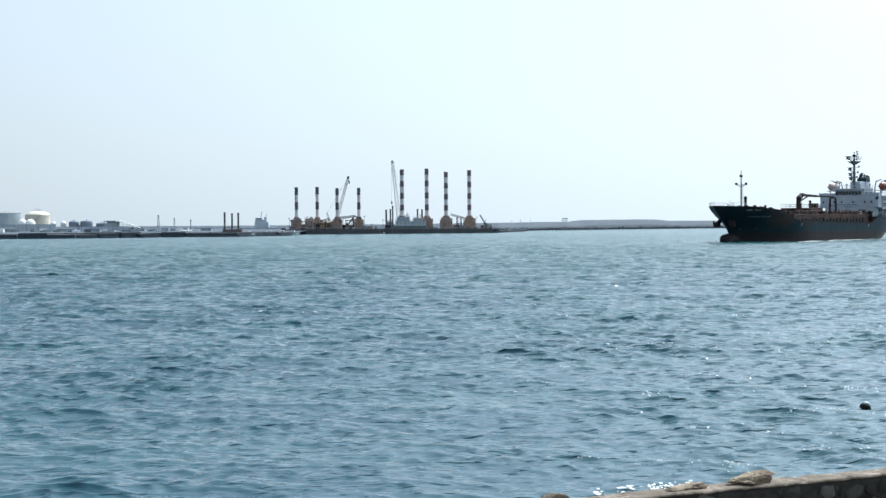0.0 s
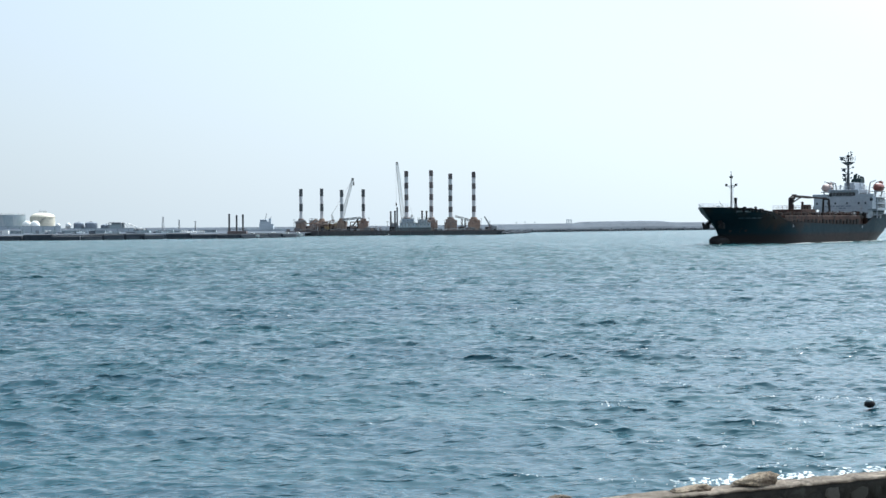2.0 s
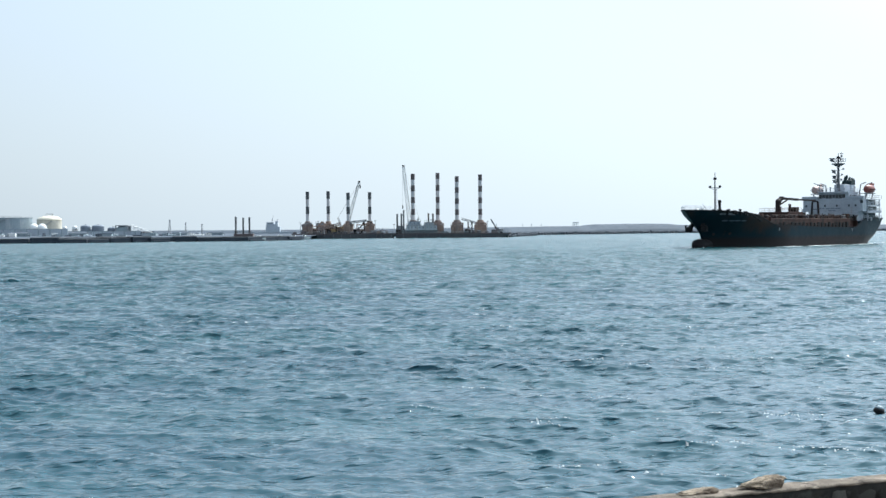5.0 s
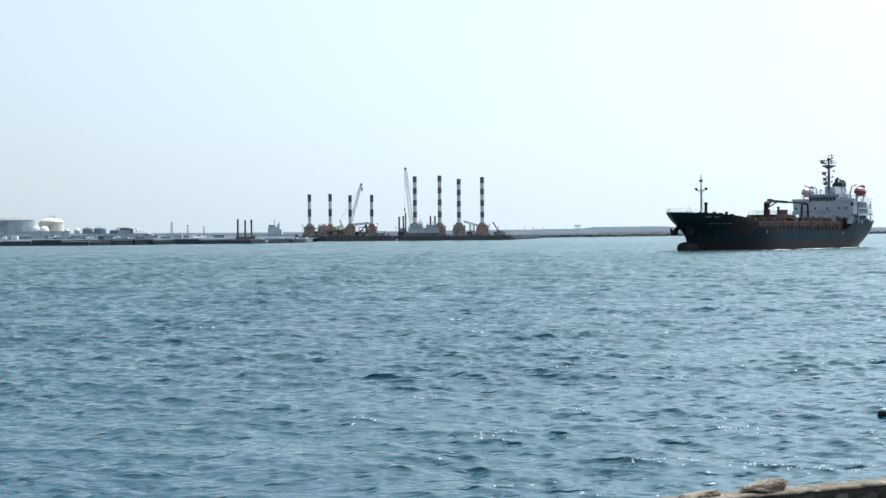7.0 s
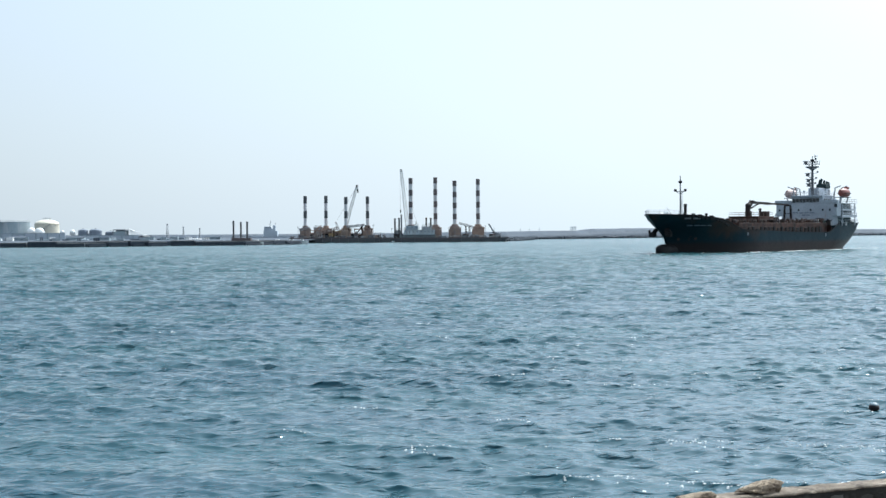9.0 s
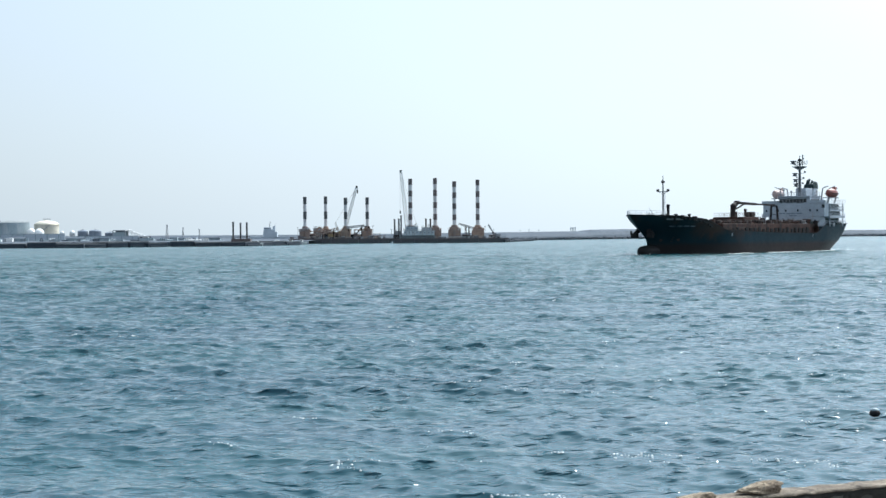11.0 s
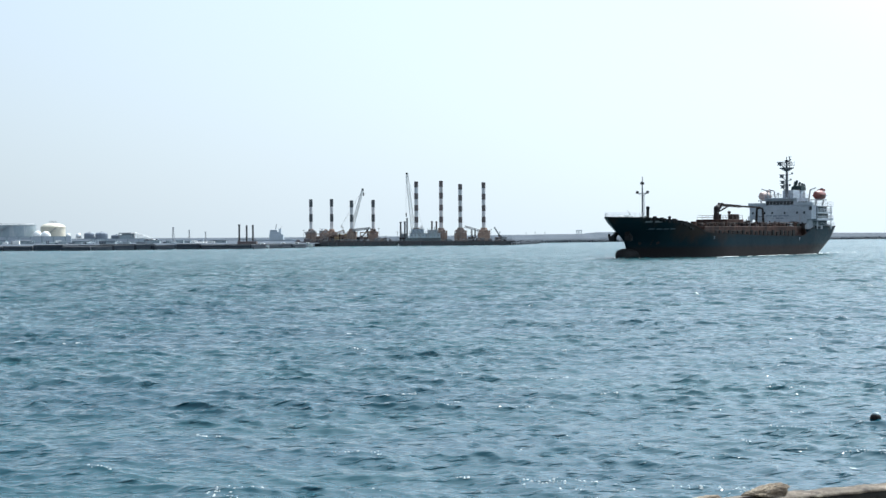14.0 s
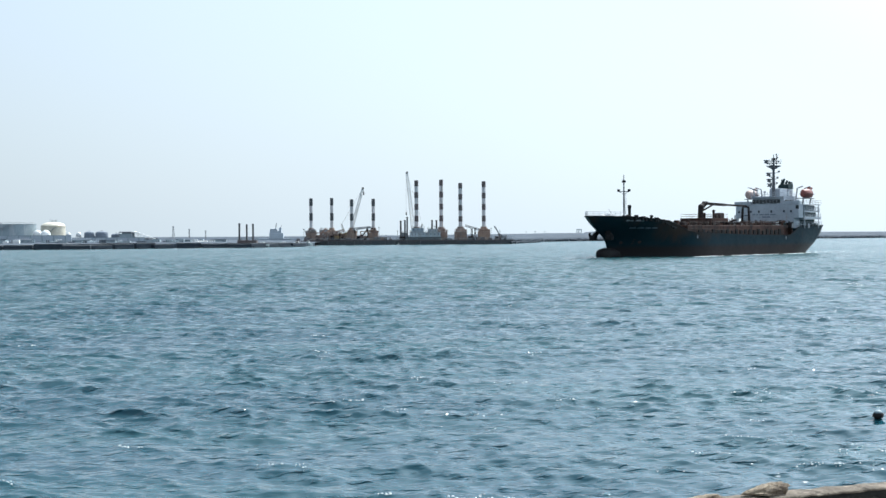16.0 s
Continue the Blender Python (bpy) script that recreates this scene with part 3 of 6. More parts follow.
FAR = [(-520, 960, 4.2), (-300, 985, 4.2), (-90, 975, 4.0), (40, 975, 4.7), (80, 1015, 5.0), (98, 1037, 5.0), (103, 1042, 6.1), (146, 1089, 6.4), (160, 1100, 6.1), (170, 1106, 5.3), (331, 1214, 4.5), (620, 1370, 4.4), (1300, 1600, 4.4)]
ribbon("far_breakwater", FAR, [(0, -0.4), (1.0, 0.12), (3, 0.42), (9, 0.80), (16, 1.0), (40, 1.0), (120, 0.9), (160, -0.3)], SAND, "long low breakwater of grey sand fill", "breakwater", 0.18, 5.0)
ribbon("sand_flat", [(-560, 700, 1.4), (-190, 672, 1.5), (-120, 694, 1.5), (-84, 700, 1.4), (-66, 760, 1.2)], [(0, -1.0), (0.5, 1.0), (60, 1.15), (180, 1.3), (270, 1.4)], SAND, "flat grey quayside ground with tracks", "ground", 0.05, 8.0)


def boulders(name, line, count, size, label, seed, width=6.0, rise=1.6):
    """A mound of tumbled stones along a line."""
    rng = random.Random(seed)
    verts, faces = [], []
    bm0 = B()
    bmesh.ops.create_icosphere(bm0, subdivisions=1, radius=1)
    base = [v.co.copy() for v in bm0.verts]
    tri = [[v.index for v in f.verts] for f in bm0.faces]
    bm0.free()
    lens = [math.dist(p[:2], q[:2]) for p, q in zip(line, line[1:])]
    for i in range(count):
        s = rng.uniform(0, sum(lens))
        k = 0
        while s > lens[k] and k < len(lens) - 1:
            s -= lens[k]
            k += 1
        p, q = Vector(line[k]), Vector(line[k + 1])
        o = p.lerp(q, s / lens[k])
        across = rng.uniform(0, 1)
        c = o + Vector((rng.uniform(-1, 1), across * width, rise * (1 - abs(1 - 2 * across)) * rng.uniform(0.3, 1.0) - 0.1))
        r = size * rng.uniform(0.5, 1.4)
        e = Euler((rng.uniform(0, 6), rng.uniform(0, 6), rng.uniform(0, 6))).to_matrix()
        sc = Vector((rng.uniform(0.7, 1.3), rng.uniform(0.7, 1.3), rng.uniform(0.5, 0.9))) * r
        n0 = len(verts)
        verts += [tuple(c + e @ Vector((v.x * sc.x, v.y * sc.y, v.z * sc.z)) * rng.uniform(0.85, 1.1)) for v in base]
        faces += [[n0 + j for j in f] for f in tri]
    me = bpy.data.meshes.new(name)
    me.from_pydata(verts, [], faces)
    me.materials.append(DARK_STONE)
    return tagged(new(name, me), label, "rocks", kind="stuff")


boulders("rubble_mound", [(30, 808, 0), (36, 830, 0), (42, 860, 0), (52, 910, 0), (56, 960, 0)], 500, 0.7, "dark tumbled boulders of a low mound beside the barge", 3, 5.0, 0.35)
boulders("rubble_toe", [(40, 972, 0), (80, 1012, 0), (146, 1086, 0), (331, 1211, 0), (620, 1366, 0)], 3000, 0.85, "dark tumbled boulders at the foot of the breakwater", 4, 4.0, 1.0)


def quay_blocks():
    """Concrete caissons in a row, each with its pale cap; they stand a little out of line."""
    rng = random.Random(11)
    line = [(-212, 646), (-149, 644), (-119, 672), (-87, 677), (-66, 716)]
    for p, q in zip(line, line[1:]):
        p, q = Vector((*p, 0)), Vector((*q, 0))
        n = max(1, round((q - p).length / 11.5))
        turn = math.degrees(math.atan2(q.y - p.y, q.x - p.x))
        for i in range(n):
            c = p.lerp(q, (i + 0.5) / n)
            ln, top = (q - p).length / n - rng.uniform(0.25, 1.1), rng.uniform(1.25, 2.0)
            ob = thing("quay_caisson", pose(c.x + rng.uniform(-0.3, 0.3), c.y + rng.uniform(-2.5, 2.5), 0, 0, 0, turn + rng.uniform(-2.5, 2.5)), "dark stained concrete quay block with a pale cap", "quay", "quay blocks", "structure")
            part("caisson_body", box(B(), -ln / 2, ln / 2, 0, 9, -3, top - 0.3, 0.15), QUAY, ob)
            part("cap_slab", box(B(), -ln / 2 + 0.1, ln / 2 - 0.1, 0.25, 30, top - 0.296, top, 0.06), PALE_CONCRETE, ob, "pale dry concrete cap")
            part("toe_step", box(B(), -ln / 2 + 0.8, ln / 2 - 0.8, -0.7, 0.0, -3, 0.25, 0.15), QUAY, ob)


quay_blocks()


# ---- tank farm ----
def big_tank(x, y, r, h, material, label, dome=0.0, roof=None):
    t = thing("storage_tank", pose(x, y, 1.5), label, "tank")
    part("shell", lathe(B(), [(r, 0), (r, h * 0.33), (r + 0.06, h * 0.335), (r, h * 0.34), (r, h * 0.66), (r + 0.06, h * 0.665), (r, h * 0.67), (r, h - 0.15), (r + 0.18, h - 0.12), (r + 0.18, h)], 64), material, t, smooth=False)
    if dome:
        part("dome_roof", lathe(B(), [(r * math.cos(a), h + 0.004 + dome * math.sin(a)) for a in np.linspace(0, 1.5, 10)], 48), roof or material, t, "pale sunlit domed roof", True)
        part("roof_rail", rail(B(), [(-1.6, -1.6, h + dome * 0.98), (1.8, -1.6, h + dome * 0.98), (1.8, 1.6, h + dome * 0.98)], 1.1, 0.9, 0.07, 2), GREY, t)
    else:
        pts = [((r - 0.2) * math.cos(a), (r - 0.2) * math.sin(a), h) for a in np.linspace(-math.pi, 0, 16)]
        part("roof_rail", rail(B(), pts, 0.9, 3.0, 0.06, 2), GREY, t)
        part("vent", lathe(B(), [(0.5, h - 0.2), (0.5, h + 0.7), (0.8, h + 0.8), (0.3, h + 1.1)], 12, (-r * 0.55, -r * 0.4, 0)), GREY, t)
    bm = B()
    for i in range(25):  # the spiral stair, one climbing band
        a, a2 = -2.6 + 1.5 * i / 25, -2.6 + 1.5 * (i + 1) / 25
        beam(bm, ((r + 0.5) * math.cos(a), (r + 0.5) * math.sin(a), h * i / 25), ((r + 0.5) * math.cos(a2), (r + 0.5) * math.sin(a2), h * (i + 1) / 25), 1.0, 0.2)
    part("stair", bm, GREY, t)
    return t


big_tank(-261.5, 912, 17.2, 10.9, TANK_GREY, "huge grey steel storage tank behind the quay")
big_tank(-233.8, 912, 7.2, 9.3, TANK_CREAM, "cream storage tank with a domed roof", 2.8, TANK_CREAM)


def sphere_tank(x, y, r, z):
    t = thing("sphere_tank", pose(x, y, 1.4), "white spherical gas tank on steel legs", "tank", "gas spheres")
    part("sphere", ball(B(), (0, 0, z - 1.4), r, r, r, 24, 16), TANK_WHITE, t, smooth=True)
    for k in range(6):
        a = k * math.pi / 3
        part("leg", rod(B(), (r * 0.9 * math.cos(a), r * 0.9 * math.sin(a), -0.1), (r * 0.9 * math.cos(a), r * 0.9 * math.sin(a), z - 1.4), 0.14), STEEL, t)


for x, y, r, z in ((-227, 852, 2.5, 6.2), (-222, 850, 2.7, 5.9), (-209.5, 850, 1.2, 6.0), (-203.9, 850, 1.5, 5.9), (-193.0, 800, 0.75, 3.3)):
    sphere_tank(x, y, r, z)


def drum_tank(x0, x1, y, top):
    r = (x1 - x0) / 2
    t = thing("drum_tank", pose((x0 + x1) / 2, y, 1.4), "squat slate-blue storage tank with a domed top", "tank", "slate storage tanks")
    h = top - 1.4
    part("shell", lathe(B(), [(r, 0), (r, h * 0.82), (r * 0.93, h * 0.93), (r * 0.6, h), (0.3, h * 1.02)], 32), TANK_SLATE, t)
    part("manway", lathe(B(), [(0.35, h), (0.35, h + 0.5)], 10), GREY, t)


for x0, x1, y, top in ((-200.8, -195.2, 850, 7.5), (-194.6, -187.8, 850, 7.6), (-187.2, -181.2, 856, 6.3), (-203, -198, 870, 5.4)):
    drum_tank(x0, x1, y, top)


def open_shed(x, y, w, d, h):
    t = thing("open_shed", pose(x, y, 1.4), "pale steel-framed open shed with a flat roof", "shed")
    part("roof", box(B(), -w / 2, w / 2, 0, d, h - 0.5, h), GREY, t)
    part("back_wall", box(B(), -w / 2, w / 2, d - 0.2, d, 0, h - 0.5), TANK_GREY, t)
    part("front_wall", box(B(), -w / 2 + 0.3, w / 2 - 0.3, 0.5, 0.7, 0, h * 0.8), TANK_GREY, t)
    for sx in (-1, 1):
        for yy in (0.2, d - 0.4):
            part("post", box(B(), sx * w / 2 - 0.25, sx * w / 2 + 0.25, yy - 0.2, yy + 0.2, -0.1, h - 0.5), GREY, t)


open_shed(-178.2, 850, 6.8, 9, 6.0)
t = thing("truss_shed", pose(-168.5, 852, 1.4), "pale lattice roof frame of an unfinished shed", "shed")
for k in range(6):
    x = -5 + k * 2.1
    hgt = 6.0 - 0.75 * k
    bm = B()
    rod(bm, (x, 0, 0), (x, 0, hgt), 0.14, n=5)
    rod(bm, (x, 0, hgt), (x + 2.1, 0, hgt - 0.75), 0.14, n=5)
    rod(bm, (x, 0, hgt - 1.4), (x + 2.1, 0, hgt - 0.75), 0.1, n=5)
    rod(bm, (x, 0, hgt), (x + 2.1, 0, hgt - 2.1), 0.1, n=5)
    rod(bm, (x, 0, hgt), (x, 8, hgt), 0.1, n=5)
    rod(bm, (x, 8, 0), (x, 8, hgt), 0.14, n=5)
    part("truss", bm, TANK_WHITE, t)
part("lower_wall", box(B(), -5, 6.5, 6, 6.2, -0.1, 2.4), PALE_CONCRETE, t)


def lattice_mast(x, y, top, w):
    t = thing("lattice_mast", pose(x, y, 1.6), "slender grey lattice mast", "mast", "lattice masts")
    part("tower", lattice(B(), (0, 0, -0.2), (0, 0, top - 1.6), w, w * 0.35, 7, 0.09), GREY, t)
    part("lamp_head", box(B(), -0.5, 0.5, -0.3, 0.3, top - 1.6, top - 1.2), GREY, t)


for x, y, top, w in ((-160.6, 900, 10.1, 1.6), (-151.3, 900, 8.4, 1.0), (-141.8, 900, 7.4, 0.8)):
    lattice_mast(x, y, top, w)


def low_building(x, y, w, d, h, material, label, pitched=False):
    t = thing("low_building", pose(x, y, 1.5), label, "building", "quayside buildings")
    part("wall", box(B(), -w / 2, w / 2, 0, d, -0.1, h), material, t)
    bm = B()
    if pitched:
        v = [bm.verts.new(c) for c in ((-w / 2 - 0.2, -0.2, h + 0.004), (w / 2 + 0.2, -0.2, h + 0.004), (w / 2 + 0.2, d + 0.2, h + 0.004), (-w / 2 - 0.2, d + 0.2, h + 0.004), (-w / 2 - 0.2, d / 2, h + 0.8), (w / 2 + 0.2, d / 2, h + 0.8))]
        for f in ((0, 1, 5, 4), (2, 3, 4, 5), (0, 4, 3), (1, 2, 5), (0, 3, 2, 1)):
            bm.faces.new([v[i] for i in f])
    else:
        box(bm, -w / 2 - 0.15, w / 2 + 0.15, -0.15, d + 0.15, h + 0.004, h + 0.25)
    part("roof", bm, SAND, t)
    for k in range(max(1, int(w / 2.5))):
        x0 = -w / 2 + (k + 0.5) * w / max(1, int(w / 2.5))
        part("window", box(B(), x0 - 0.35, x0 + 0.35, -0.05, 0.05, h * 0.45, h * 0.75), TANK_SLATE, t)


def haze_wall(x0, x1, y, h, label):
    """A long low wall added in a haze tone, with its coping and piers."""
    t = thing("haze_wall", pose((x0 + x1) / 2, y, 1.4), label, "wall", kind="structure")
    w = x1 - x0
    part("wall_body", box(B(), -w / 2, w / 2, 0, 0.5, -0.2, h), PALE_BLUE, t)
    part("wall_cap", box(B(), -w / 2, w / 2, -0.1, 0.6, h + 0.004, h + 0.25), TANK_GREY, t)
    n = int(w / 6)
    for k in range(n):
        x = -w / 2 + (k + 0.5) * w / n
        part("pier", box(B(), x - 0.3, x + 0.3, -0.25, -0.004, -0.2, h), TANK_GREY, t)


# added walls cover the tank feet where pale haze would hide them
haze_wall(-300, -205, 838, 4.0, "long pale blue-grey wall added for the haze before the tanks")
haze_wall(-202, -166, 842, 2.6, "long pale blue-grey wall added for the haze before the tanks")


def yard_clutter():
    """Loose stores of the oil quay: stacked drums, pallets and pipe bundles."""
    r = random.Random(77)
    for k in range(34):
        x, y, h = -232 + k * 3.5 + r.uniform(-1.4, 1.4), r.uniform(735, 790), r.uniform(0.8, 2.4)
        mt = r.choice((TANK_GREY, PALE_BLUE, TANK_GREY, SAND, TANK_WHITE))
        w = r.uniform(1.2, 4.2)
        if k % 3 == 0:
            t = thing("drum_stack", pose(x, y, 1.5), "small stack of steel drums on the quay", "drums", "drum stacks")
            for i in range(3):
                part("drum", rod(B(), (i * 1.1 - 1.1, 0, 0), (i * 1.1 - 1.1, 0, h), 0.5, n=10), mt, t)
        elif k % 3 == 1:
            t = thing("store_box", pose(x, y, 1.5, 0, 0, r.uniform(-20, 20)), "weathered freight box on the quay", "container", "freight boxes")
            part("box_body", box(B(), -w / 2, w / 2, -0.8, 0.8, 0, h, 0.05), mt, t)
            part("box_door", box(B(), -w / 2 + 0.2, -w / 2 + 0.9, -0.86, -0.8, 0.1, h - 0.15), GREY, t)
        else:
            t = thing("pipe_bundle", pose(x, y, 1.5, 0, 0, r.uniform(-15, 15)), "bundle of long pipes on sleepers on the quay", "pipes", "pipe bundles")
            for i in range(4):
                part("pipe", rod(B(), (-w, i * 0.45, 0.5 + 0.3 * (i % 2)), (w, i * 0.45, 0.5 + 0.3 * (i % 2)), 0.22, n=8), mt, t)
            part("sleeper", box(B(), -w * 0.6, -w * 0.6 + 0.3, -0.3, 1.6, 0, 0.3), BROWN, t)


yard_clutter()
rng = random.Random(21)
for x, y, w, d, h, mt, lab, pit in (
        (-232, 790, 10, 5, 2.0, TANK_GREY, "long low grey quayside store", False), (-214, 775, 8, 5, 1.8, TANK_GREY, "long low grey quayside store", True),
        (-186, 780, 9, 5, 1.7, TANK_GREY, "low grey quayside workshop", True), (-170, 770, 7, 4, 1.4, TANK_GREY, "small grey site hut", False),
        (-152, 790, 8, 4, 1.5, TANK_GREY, "low grey site hut", False), (-137, 800, 6, 4, 1.3, TANK_GREY, "low grey site hut", True),
        (-118, 790, 8, 4, 1.3, TANK_GREY, "long low grey site hut", False)):
    low_building(x, y, w, d, h, mt, lab, pit)

# far structures on the breakwater, hazy and small
for x, y, h in ((50, 985, 2.2), (56, 990, 2.6), (63, 1000, 2.4), (33, 985, 3.0)):
    t = thing("marker_post", pose(x, y + 14, 4.3), "thin grey marker post on the breakwater", "post", "marker posts")
    part("pole", rod(B(), (0, 0, -0.4), (0, 0, h - 1.0), 0.13, n=6), TANK_GREY, t)
    part("lamp", lathe(B(), [(0.3, h - 1.0), (0.3, h - 0.5), (0.1, h - 0.3)], 8), TANK_GREY, t)
t = thing("gantry_frame", pose(86, 1040, 4.6), "pale steel gantry frame on the breakwater", "gantry")
for k in range(4):
    part("upright", box(B(), k * 1.1 - 0.2, k * 1.1 + 0.2, -0.2, 0.2, -0.4, 2.6), TANK_GREY, t)
part("crossbar", box(B(), -0.3, 3.7, -0.25, 0.25, 2.6, 3.0), TANK_GREY, t)

# ---- three dark piles on a small stage ----
stage = thing("pile_stage", pose(-90.1, 690, 0), "dark brown timber piling stage with three tall tarred piles", "pier")
part("stage_body", box(B(), -4.2, 4.4, -2, 3, -2, 2.8, 0.1), LEG_MAROON, stage)
part("stage_rail", rail(B(), [(-4, -1.8, 2.8), (4.2, -1.8, 2.8)], 1.0, 1.4, 0.06, 2), BROWN, stage)
for x, top, r in ((-3.5, 10.4, 0.42), (-0.2, 9.9, 0.40), (2.6, 10.1, 0.42)):
    bm = lathe(B(), [(r, 0), (r, top - 0.8), (r * 1.08, top - 0.7), (r * 1.08, top)], 14, (x, 0, 0))
    part("pile_tube", bm, LEG_DARK, stage)


# ---- a coaster lying far behind the quay ----
t = thing("moored_coaster", pose(-101, 905, 0), "small grey-blue coaster moored far behind the quay", "ship")
bm = B()
pts = [(-14, 0), (-13, 2.6), (9, 2.6), (13, 0), (9, -2.6), (-13, -2.6)]
lo = [bm.verts.new((x * 0.95, y * 0.9, -1)) for x, y in pts]
hi = [bm.verts.new((x, y, 2.9)) for x, y in pts]
bm.faces.new(hi)
for i in range(6):
    bm.faces.new((lo[i], lo[(i + 1) % 6], hi[(i + 1) % 6], hi[i]))
part("hull", bm, PALE_BLUE, t)
part("deckhouse", box(B(), -4.0, 4.2, -2.2, 2.2, 2.9, 6.0, 0.15), PALE_BLUE, t)
part("upper_deckhouse", box(B(), -3.8, 3.0, -2.0, 2.0, 6.004, 7.4, 0.15), PALE_BLUE, t)
part("bridge", box(B(), -3.6, 0.6, -2.0, 2.0, 7.404, 8.6, 0.2), PALE_BLUE, t)
part("funnel", box(B(), 1.4, 2.9, -0.7, 0.7, 7.404, 9.3, 0.2), PALE_BLUE, t)
part("mast", rod(B(), (-0.6, 0, 8.6), (0.1, 0, 12.0), 0.18), GREY, t)
part("aft_mast", rod(B(), (2.4, 0, 9.2), (2.9, 0, 10.6), 0.14), GREY, t)
part("bridge_windows", box(B(), -3.3, 0.3, -2.05, -1.95, 7.9, 8.3), TANK_SLATE, t)


def workboat(x, y, ln):
    t = thing("workboat", pose(x, y, 0, 0, 0, rng.uniform(-8, 8)), "small white workboat moored at the quay", "boat", "workboats")
    bm = B()
    pts = [(-ln / 2, 1.1), (ln * 0.25, 1.2), (ln / 2, 0), (ln * 0.25, -1.2), (-ln / 2, -1.1)]
    lo = [bm.verts.new((a * 0.86, b * 0.7, -0.4)) for a, b in pts]
    hi = [bm.verts.new((a, b, 0.9)) for a, b in pts]
    bm.faces.new(hi)
    bm.faces.new(lo[::-1])
    for i in range(5):
        bm.faces.new((lo[i], lo[(i + 1) % 5], hi[(i + 1) % 5], hi[i]))
    part("hull", bm, TANK_WHITE, t)
    part("cabin", box(B(), -ln * 0.2, ln * 0.1, -0.8, 0.8, 0.9, 1.9, 0.1), TANK_WHITE, t)
    part("windows", box(B(), -ln * 0.15, ln * 0.06, -0.83, 0.83, 1.35, 1.7), GLASS, t)


for x, y, ln in ((-83, 690, 6), (-76, 712, 7), (-72, 735, 6), (-68.5, 752, 5)):
    workboat(x, y, ln)


# ---- jack-up barges ----
def jack_up(name, at, legs, radius, bands, dark, hull, deck, house, label):
    """A barge that stands on four striped tubular legs, with a jacking house at each leg."""
    t = thing(name, pose(*at, 0), label, "jack-up barge", "jack-up barges")
    x0, x1, y0, y1 = hull
    bm = B()
    rake = 2.5 if x1 < 32 else 6.5
    v = [bm.verts.new(c) for c in ((x0 + 1.5, y0 + 0.6, -1), (x1 - rake, y0 + 0.6, -1), (x1 - rake, y1, -1), (x0 + 1.5, y1, -1), (x0, y0, deck), (x1, y0, deck), (x1, y1, deck), (x0, y1, deck))]
    for f in ((0, 1, 5, 4), (1, 2, 6, 5), (2, 3, 7, 6), (3, 0, 4, 7), (4, 5, 6, 7)):
        bm.faces.new([v[i] for i in f])
    part("barge_hull", bm, TAR, t)
    part("deck_edge", box(B(), x0, x1, y0 - 0.12, y0 + 0.2, deck - 0.35, deck + 0.15), LEG_MAROON, t)
    part("guard_rail", rail(B(), [(x0 + 0.5, y0 + 0.3, deck), (x1 - 0.5, y0 + 0.3, deck)], 1.1, 2.0, 0.05, 2), GREY, t)
    frng = random.Random(int(x1 * 10))
    for k in range(13):
        x = x0 + 1.5 + (x1 - x0 - 1.5 - rake) * (k + frng.uniform(-0.35, 0.35)) / 12
        part("fender", rod(B(), (x, y0 - 0.35, frng.uniform(-0.2, 0.3)), (x, y0 - 0.35, deck - frng.uniform(0.3, 0.9)), frng.uniform(0.2, 0.4), n=8), TAR, t, "worn rubber fender")
    for lx, ly, top, tint in legs:
        seg = (top - 8.5) / bands
        lg = part("leg", rod(B(), (lx, ly, -6), (lx, ly, top - 0.05), radius, n=20), LEG_WHITE, t, "white tubular leg with dark bands")
        for k in range(0, bands, 2):
            z1 = top - seg * k
            part("dark_band", lathe(B(), [(radius + 0.04, z1 - seg), (radius + 0.05, z1 - seg * 0.5), (radius + 0.04, z1)], 20, (lx, ly, 0)), dark, lg, "dark painted band")
        w, hh = house
        bm = box(B(), lx - w / 2, lx + w / 2, ly - w / 2, ly + w / 2, deck, deck + hh * 0.74, 0.15)
        box(bm, lx - w * 0.40, lx + w * 0.34, ly - w * 0.4, ly + w * 0.4, deck + hh * 0.744, deck + hh, 0.12)
        box(bm, lx + w * 0.36, lx + w * 0.48, ly - w * 0.3, ly + w * 0.3, deck + hh * 0.744, deck + hh * 0.92, 0.05)
        jh = part("jacking_house", bm, tint, t, "weathered tan jacking house with a stepped top")
        for sx in (-1, 1):
            for k in range(3):
                z = deck + hh * 0.74 * (k + 0.5) / 3
                part("jack_panel", box(B(), lx + sx * w * 0.25 - w * 0.16, lx + sx * w * 0.25 + w * 0.16, ly - w / 2 - 0.12, ly - w / 2, z - hh * 0.08, z + hh * 0.08), OCHRE, jh)
        part("collar", lathe(B(), [(radius * 1.7, deck + hh + 0.004), (radius * 1.7, deck + hh + 0.9), (radius * 1.35, deck + hh + 1.0), (radius * 1.3, 8.6)], 16, (lx, ly, 0)), tint, jh)
        part("house_rail", rail(B(), [(lx - w / 2, ly - w / 2, deck + hh * 0.74), (lx + w / 2, ly - w / 2, deck + hh * 0.74), (lx + w / 2, ly + w / 2, deck + hh * 0.74)], 1.0, 1.2, 0.05, 2), OCHRE, jh)
    return t


